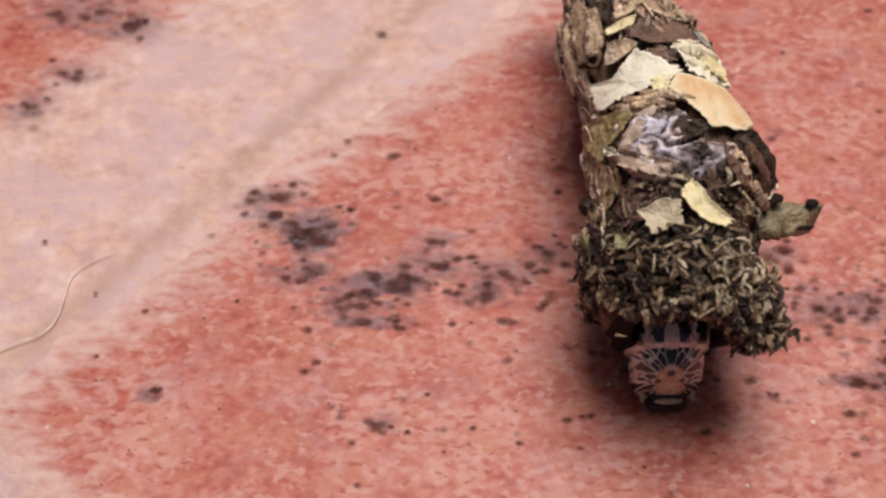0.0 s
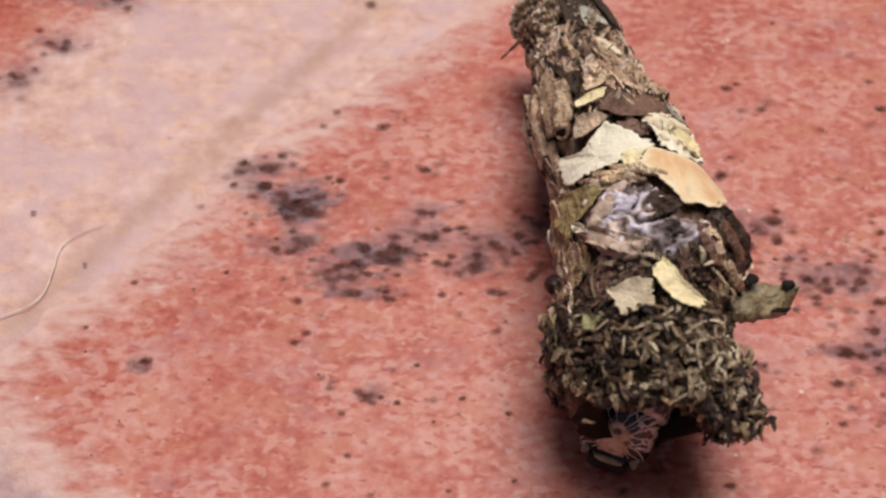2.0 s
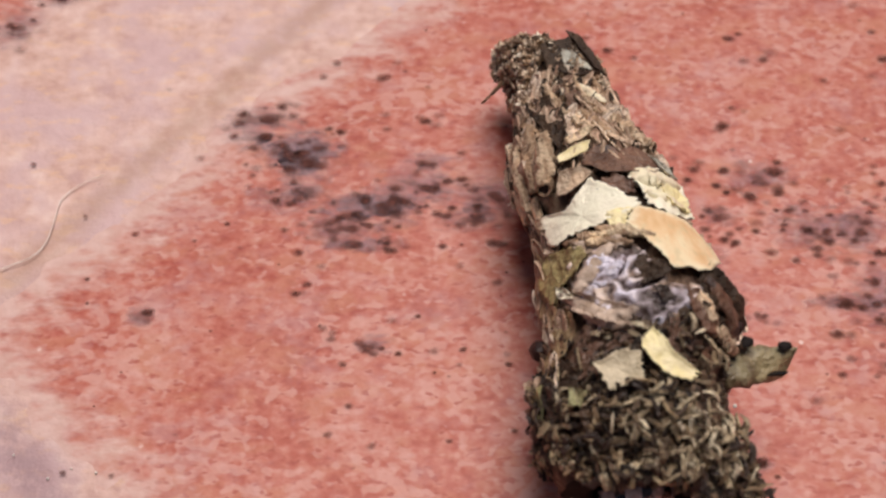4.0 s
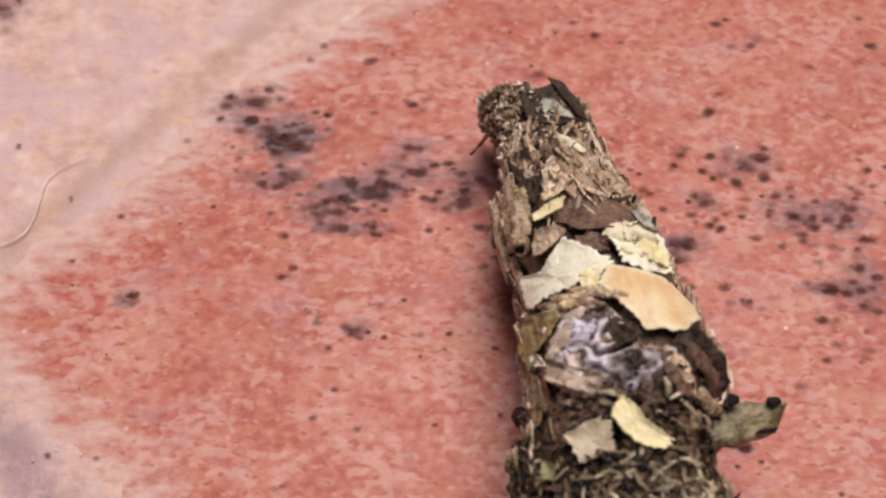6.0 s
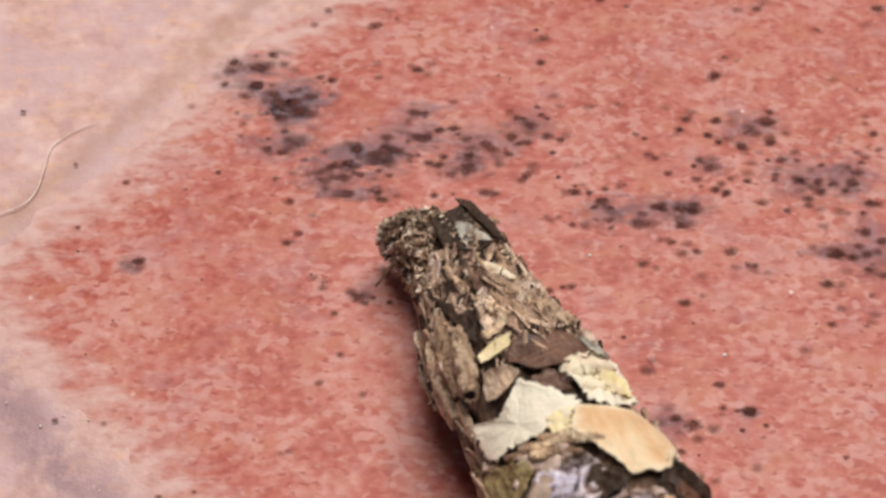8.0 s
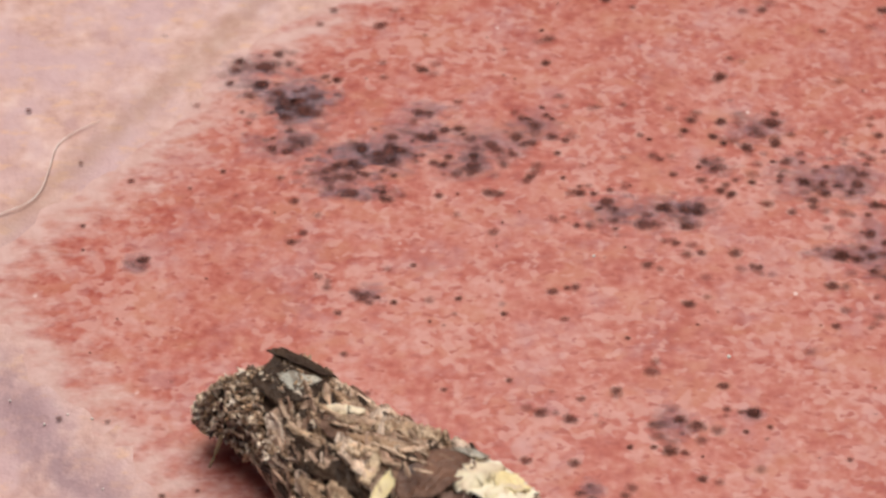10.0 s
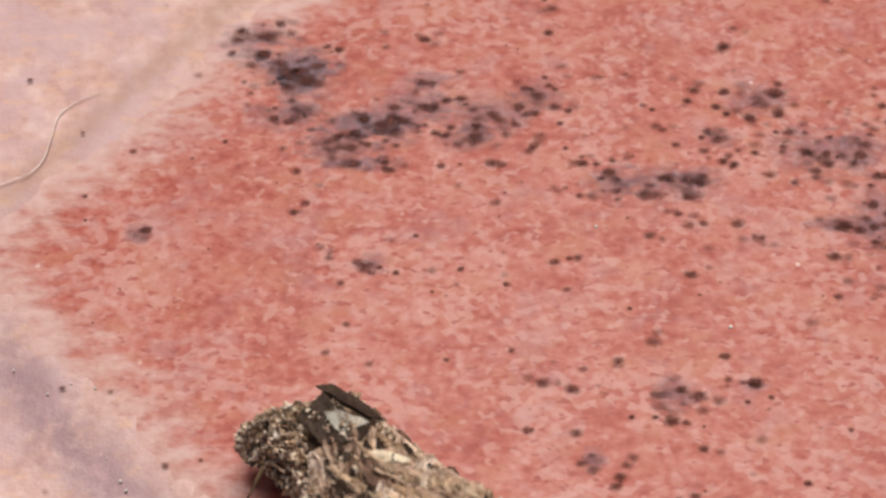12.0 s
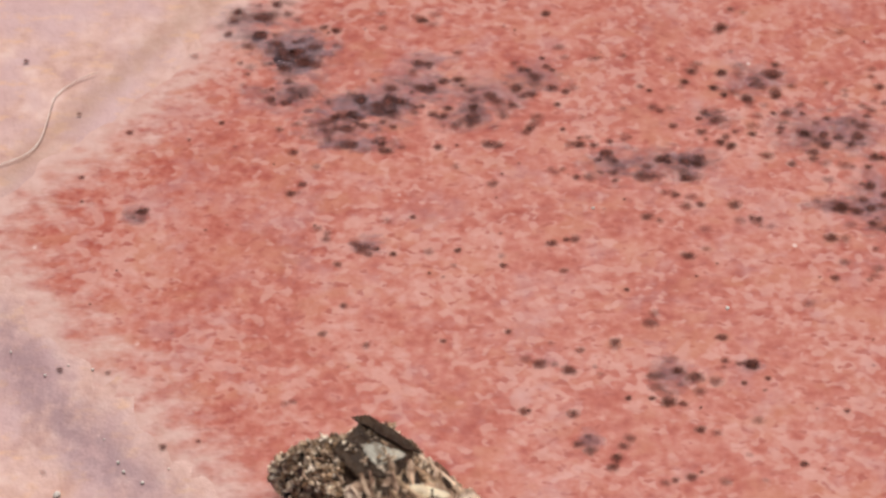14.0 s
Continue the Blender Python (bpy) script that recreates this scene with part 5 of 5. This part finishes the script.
for k in range(270):
    y, d, fat = collar_place(rng)
    part("leaf_fragment", rng.choice(bit_meshes), case, "", frame_on_case(y, d, 0.1 + fat + rng.random() ** 1.5 * 0.9, rng.uniform(-90, 90), rng.gauss(14, 30), rng.gauss(0, 36)))


pale_meshes = [chip_mesh("leaf_fragment", rng.uniform(0.5, 1.1), rng.uniform(0.1, 0.22), rng.uniform(-1.0, 1.6), 60 + k, PALE_BITS, 0.09) for k in range(8)]
for k in range(40):
    d = rng.gauss(34, 22) if k < 32 else rng.uniform(-70, 10)
    y = rng.uniform(-1.6, 2.2) - 1.0 * math.exp(-((d - 52) / 30) ** 2)
    part("leaf_fragment", rng.choice(pale_meshes), case, "", frame_on_case(y, d, 0.5 + rng.random() * 0.6, rng.uniform(-90, 90), rng.gauss(10, 24), rng.gauss(0, 30)))


def chips_joined(count, place, r, low, high, wide=0.32):
    """Many small curled chips in one list of vertices and faces."""
    vs, fs = [], []
    for _ in range(count):
        m, ln, wd, bend = place(r), r.uniform(low, high), r.uniform(0.1, wide), r.uniform(-0.9, 1.3)
        first = len(vs)
        for i in range(4):
            t = i / 3 - 0.5
            w = wd * (1 - 1.9 * t * t)
            for x, z in ((-w / 2, 0.03), (w / 2, 0.06), (w / 2, -0.03), (-w / 2, -0.05)):
                vs.append(m @ (Vector((x, t * ln, z + bend * (0.25 - t * t) * ln)) * MM) / MM)
        for i in range(3):
            for k in range(4):
                fs.append((first + i * 4 + (k + 1) % 4, first + i * 4 + k, first + i * 4 + 4 + k, first + i * 4 + 4 + (k + 1) % 4))
        fs += [tuple(first + k for k in range(4)), tuple(first + 12 + k for k in (3, 2, 1, 0))]
    return vs, fs


def collar_frame(r):
    y, d, fat = collar_place(r)
    return frame_on_case(y, d, fat * r.random() + r.uniform(-0.35, 0.6), r.uniform(-90, 90), r.gauss(10, 34), r.gauss(0, 38))


BITS_FINE = scrap_material("fine_leaf_fragment", (0.025, 0.015, 0.011), (0.05, 0.03, 0.02), (0.11, 0.062, 0.036), (0.24, 0.165, 0.09), (0.46, 0.36, 0.22), (0.84, 0.73, 0.52), grain=3.0, per_island=True, pale=1.7)
PALE_FINE = scrap_material("pale_fine_fragment", (0.13, 0.085, 0.05), (0.30, 0.225, 0.135), (0.50, 0.41, 0.27), (0.86, 0.77, 0.58), grain=3.0, per_island=True, pale=1.5)


def upper_frame(r):
    """A place where paler flakes lie: between the collar and the silk, and on the collar's brow."""
    if r.random() < 0.4:
        y, d = r.uniform(1.2, 4.4), r.uniform(-62, 60)
        return frame_on_case(y, d, r.uniform(0.15, 0.5), r.uniform(-90, 90), r.gauss(4, 16), r.gauss(0, 20))
    d = r.gauss(24, 26)
    y = r.uniform(-1.5, 1.6) - 0.8 * math.exp(-((d - 52) / 30) ** 2)
    return frame_on_case(y, d, r.uniform(0.5, 1.05), r.uniform(-90, 90), r.gauss(10, 26), r.gauss(0, 30))


part("collar_fringe", mesh_of("collar_fringe", *chips_joined(190, upper_frame, rng, 0.45, 1.0, 0.24), PALE_FINE, False), case, "pale beige flakes above the collar")["kind"] = "stuff"
part("collar_fringe", mesh_of("collar_fringe", *chips_joined(1900, collar_frame, rng, 0.35, 0.8), BITS_FINE, False), case, "fine leaf fragments in the collar")["kind"] = "stuff"
crumb_v, crumb_f = [], []
for k in range(2200):
    y, d, fat = collar_place(rng)
    crumb(skin_at(y + rng.uniform(0, 0.6), d, fat * rng.random() + rng.uniform(-0.9, 0.4)), rng.uniform(0.14, 0.36), rng)
for k in range(500):
    crumb(skin_at(rng.uniform(1.5, 5.2), rng.uniform(-115, 115), rng.uniform(0.0, 0.35)), rng.uniform(0.15, 0.42), rng)
# added dark crumbs fill in the shadow under the collar's lobe
for k in range(500):
    p = skin_at(rng.uniform(-1.3, 1.2), rng.uniform(76, 125), rng.uniform(-0.8, 0.5))
    crumb(Vector((p.x, p.y, max(p.z, 0.35))), rng.uniform(0.15, 0.32), rng)
part("leaf_litter", mesh_of("leaf_litter", crumb_v, crumb_f, BITS_MANY, False), case, "dark leaf crumbs in the collar, some added as shade under its lobe")["kind"] = "stuff"


# the larva: prothorax shield and head, which push in and out of the mouth
def shell_mesh(name, ys, widths, heights, drops, material, bumps=0.03):
    """A rounded shell from rings along the body."""
    sides, vs, fs = 40, [], []
    for y, w, h, z in zip(ys, widths, heights, drops):
        for k in range(sides):
            a = 2 * math.pi * k / sides
            r = 1 + bumps * wave(math.sin(a) * 3, y * 2, math.cos(a) * 3)
            vs.append((w * math.sin(a) * r, y, z + h * math.cos(a) * r))
    for i in range(len(ys) - 1):
        for k in range(sides):
            fs.append((i * sides + k, i * sides + (k + 1) % sides, (i + 1) * sides + (k + 1) % sides, (i + 1) * sides + k))
    fs += [tuple(range(sides))[::-1], tuple((len(ys) - 1) * sides + k for k in range(sides))]
    return mesh_of(name, vs, fs, material)


larva = part("larva", shell_mesh("larva", (3.5, 1.6, 0.4, 0.0), (1.9, 1.95, 1.9, 1.75), (1.7, 1.75, 1.7, 1.6), (0.5, 0.25, 0.1, 0.0), SKIN), bagworm, "dark patterned larva, head and thorax out of its case")
part("thorax_shield", shell_mesh("thorax_shield", (1.5, 1.1, 0.3, -0.5, -1.0, -1.25, -1.36, -1.4), (1.65, 1.84, 1.98, 2.02, 1.98, 1.9, 1.76, 1.5), (1.6, 1.75, 1.85, 1.85, 1.78, 1.7, 1.6, 1.4), (0.15, 0.1, 0, -0.08, -0.16, -0.2, -0.22, -0.24), SHELL), larva, "glossy black shield with pale bars")
head = part("head", shell_mesh("head", (-1.0, -1.3, -1.6, -1.95, -2.3, -2.65, -2.95, -3.17, -3.28), (1.5, 1.64, 1.70, 1.70, 1.66, 1.58, 1.44, 1.22, 0.9), (1.5, 1.56, 1.58, 1.54, 1.44, 1.28, 1.06, 0.8, 0.5), (-0.2, -0.25, -0.33, -0.45, -0.6, -0.8, -1.0, -1.15, -1.25), HEADSHELL, 0.05), larva, "glossy tan head with black and cream streaks")


def blob(name, x, y, z, rx, ry, rz, material, parent, label="", turn=0):
    bm = bmesh.new()
    bmesh.ops.create_icosphere(bm, subdivisions=3, radius=1)
    for v in bm.verts:
        v.co = Vector((v.co.x * rx, v.co.y * ry, v.co.z * rz)) * MM
    me = bpy.data.meshes.new(name)
    bm.to_mesh(me)
    bm.free()
    me.materials.append(material)
    me.polygons.foreach_set("use_smooth", [True] * len(me.polygons))
    part(name, me, parent, label, pose(x * MM, y * MM, z * MM, 0, 0, turn))


blob("brow", 0, -3.2, -0.55, 0.95, 0.18, 0.14, JAW, larva, "black band above the lip")
blob("lip", 0, -3.44, -0.6, 0.66, 0.16, 0.15, LIP, larva, "pale cream lip")
for s in (-1, 1):
    blob("jaw", s * 0.42, -3.5, -1.1, 0.5, 0.32, 0.34, JAW, larva, "dark jaw")
    blob("antenna", s * 1.1, -3.2, -0.7, 0.15, 0.28, 0.13, LIP, larva, "short pale antenna", s * 15)
    for k, y in enumerate((-0.9, 0.2, 1.2)):
        pts = [Vector((s * (0.9 + 0.2 * j), y - 0.2 * j, -1.0 - 0.26 * j + 0.02 * j * j)) for j in range(6)]
        vs, fs = tube(pts, [0.42, 0.36, 0.3, 0.24, 0.16, 0.07], 10)
        part("leg", mesh_of("leg", vs, fs, SKIN), larva, "stubby dark leg")

# ---- small things on the floor ----
HAIR = ((-22.5, -3.2), (-20.25, -1.94), (-19.13, -1.38), (-18.56, -0.59), (-18.32, 0.69), (-18.08, 2.0), (-17.09, 2.92), (-16.1, 3.4))
pts = []
for i in range(len(HAIR) - 1):
    a, b = HAIR[i], HAIR[i + 1]
    p, q = HAIR[max(i - 1, 0)], HAIR[min(i + 2, len(HAIR) - 1)]
    for k in range(6):
        s = k / 6
        c = [0.5 * (2 * a[j] + (b[j] - p[j]) * s + (2 * p[j] - 5 * a[j] + 4 * b[j] - q[j]) * s * s + (3 * a[j] - p[j] - 3 * b[j] + q[j]) * s ** 3) for j in (0, 1)]
        pts.append(Vector((c[0], c[1], 0.03)))
vs, fs = tube(pts, [0.027 * (1 - 0.6 * max(0, (k - 30) / 20)) for k in range(len(pts))], 8)
tagged(new("hair", mesh_of("hair", vs, fs, WHITE_FIBRE)), "fine white curved hair lying on the grout", "hair")
GRIT = plain("white_grit", (0.8, 0.74, 0.68), 0.5)


def grain(x, y, r):
    bm = bmesh.new()
    bmesh.ops.create_icosphere(bm, subdivisions=2, radius=r * MM)
    for v in bm.verts:
        v.co *= 1 + 0.3 * wave(v.co.x * 4000 + x, v.co.y * 4000, v.co.z * 4000 + y)
    me = bpy.data.meshes.new("grit_grain")
    bm.to_mesh(me)
    bm.free()
    me.materials.append(GRIT)
    ob = tagged(new("grit_grain", me), "tiny white grain of grit on the floor", "grit", "grit on the floor")
    ob.matrix_world = Matrix.Translation((x * MM, y * MM, (r * 0.6 - 0.1) * MM))


grain(-15.6, -18.0, 0.16)
grain(-13.2, -16.6, 0.08)
grain(-12.1, -17.5, 0.08)
sprinkle = random.Random(12)
for _ in range(14):
    u, v = sprinkle.uniform(-22, -9), sprinkle.gauss(20.6, 1.0)
    grain(u, -u - v * math.sqrt(2), sprinkle.uniform(0.04, 0.08))
grain(7.6, -4.4, 0.1)
grain(13.3, -9.6, 0.1)


# ---- what moves ----
def crawl(x, y, z, tilt, lean, turn):
    return pose(x * MM, y * MM, z * MM, tilt, lean, turn)


def motions():
    walk(bagworm, [
        (0.00, crawl(10.44, -3.12, 0.22, 7.3, -0.6, 4.9)),
        (0.50, crawl(10.34, -3.19, 0.23, 7.8, -0.3, 4.3)),
        (0.60, crawl(10.29, -3.47, 0.23, 7.3, -0.2, 4.1)),
        (0.80, crawl(9.94, -5.27, 0.04, 3.9, 1.0, 2.8)),
        (1.00, crawl(9.88, -5.59, 0.08, 3.6, 1.0, 2.7)),
        (1.50, crawl(9.61, -6.01, 0.11, 6.6, -1.5, 2.8)),
        (1.70, crawl(9.56, -6.29, 0.07, 6.4, -1.3, 3.2)),
        (1.85, crawl(9.05, -8.75, 0.11, 3.3, 0.7, 4.4)),
        (2.00, crawl(9.00, -9.04, 0.09, 3.0, 0.9, 4.7)),
        (2.50, crawl(8.92, -9.29, 0.10, 3.7, 0.9, 4.9)),
        (2.70, crawl(9.01, -9.50, 0.07, 3.6, 0.2, 5.6)),
        (2.85, crawl(9.07, -11.16, 0.03, 1.1, -0.7, 9.8)),
        (3.00, crawl(9.13, -11.48, 0.00, 0.7, -1.3, 10.8)),
        (3.20, crawl(8.33, -11.93, 0.06, 2.8, 3.1, 5.0)),
        (3.90, crawl(8.23, -14.34, -0.01, 1.7, 0.6, 5.6)),
        (4.10, crawl(8.24, -14.80, -0.00, 1.5, 0.1, 5.9)),
        (4.70, crawl(8.12, -17.10, -0.09, 0.6, -2.1, 6.4)),
        (5.30, crawl(8.27, -17.66, -0.05, -0.0, -2.9, 7.1)),
        (5.50, crawl(8.29, -17.83, 0.02, -0.9, -4.0, 5.6)),
        (6.00, crawl(8.51, -18.01, -0.05, 0.7, -6.3, 5.9)),
        (6.30, crawl(8.24, -18.17, -0.07, 1.3, -4.8, 7.3)),
        (6.50, crawl(7.85, -20.60, 0.33, -2.5, 0.9, 15.3)),
        (7.00, crawl(7.24, -20.82, -0.02, -0.8, -0.5, 10.0)),
        (7.40, crawl(7.28, -21.22, 0.53, 0.3, -1.8, 10.8)),
        (7.50, crawl(7.65, -21.80, 0.52, -2.9, -7.3, 15.8)),
        (7.70, crawl(7.40, -24.45, 0.05, -1.1, -0.8, 14.5)),
        (8.40, crawl(7.67, -25.87, 0.06, -0.9, 1.2, 24.8)),
        (9.20, crawl(7.98, -27.50, 0.06, -0.9, 3.6, 36.5)),
        (9.80, crawl(8.05, -28.57, 0.07, -1.2, 6.0, 43.0)),
        (10.00, crawl(7.34, -28.59, 0.02, -0.8, 5.5, 41.5)),
        (10.50, crawl(7.06, -28.71, 0.18, 3.3, 5.4, 39.4)),
        (10.60, crawl(6.87, -28.87, 0.18, 3.9, 4.3, 38.6)),
        (10.80, crawl(7.38, -32.54, 0.05, -2.2, 7.7, 37.3)),
        (11.00, crawl(7.04, -32.96, 0.05, -1.1, 5.7, 35.7)),
        (11.50, crawl(7.12, -32.92, 0.03, -1.1, 5.6, 35.7)),
        (12.00, crawl(7.52, -32.80, 0.02, -1.0, 5.6, 35.6)),
        (12.50, crawl(7.47, -32.86, 0.02, -1.0, 5.6, 35.6)),
        (12.70, crawl(7.75, -32.69, 0.02, -0.9, 5.3, 36.4)),
        (12.85, crawl(8.91, -34.23, 0.03, -1.1, 6.0, 35.0)),
        (13.00, crawl(9.15, -34.15, 0.03, -1.0, 5.8, 35.5)),
        (13.50, crawl(8.90, -34.25, 0.04, -1.0, 5.9, 35.5)),
        (14.00, crawl(9.04, -34.98, 0.06, -1.1, 6.1, 35.5)),
    ])
    # the head pushes out before each pull and slips back after it
    walk(larva, [
        (0.00, crawl(-0.35, 0.70, 2.30, 12.0, 0.0, -4.0)),
        (0.50, crawl(-0.30, -0.30, 2.30, 12.0, 0.0, -2.0)),
        (0.60, crawl(-0.30, -0.20, 2.30, 12.0, 0.0, -1.0)),
        (0.80, crawl(-0.30, 1.25, 2.30, 12.0, 0.0, 0.0)),
        (1.00, crawl(-0.35, 1.45, 2.30, 12.0, 0.0, 0.0)),
        (1.50, crawl(-0.40, 0.10, 2.30, 12.0, 0.0, -2.0)),
        (1.70, crawl(-0.40, 0.10, 2.30, 12.0, 0.0, -5.0)),
        (2.00, crawl(-0.20, 1.90, 2.30, 12.0, 0.0, -26.0)),
        (2.50, crawl(-0.20, 0.15, 2.30, 12.0, 0.0, -6.0)),
        (2.70, crawl(-0.20, 0.25, 2.30, 12.0, 0.0, -5.0)),
        (3.00, crawl(-0.30, 1.55, 2.30, 12.0, 0.0, -8.0)),
        (4.50, crawl(-0.40, 0.60, 2.30, 12.0, 0.0, 0.0)),
        (14.00, crawl(-0.40, 0.60, 2.30, 12.0, 0.0, 0.0)),
    ])


motions()
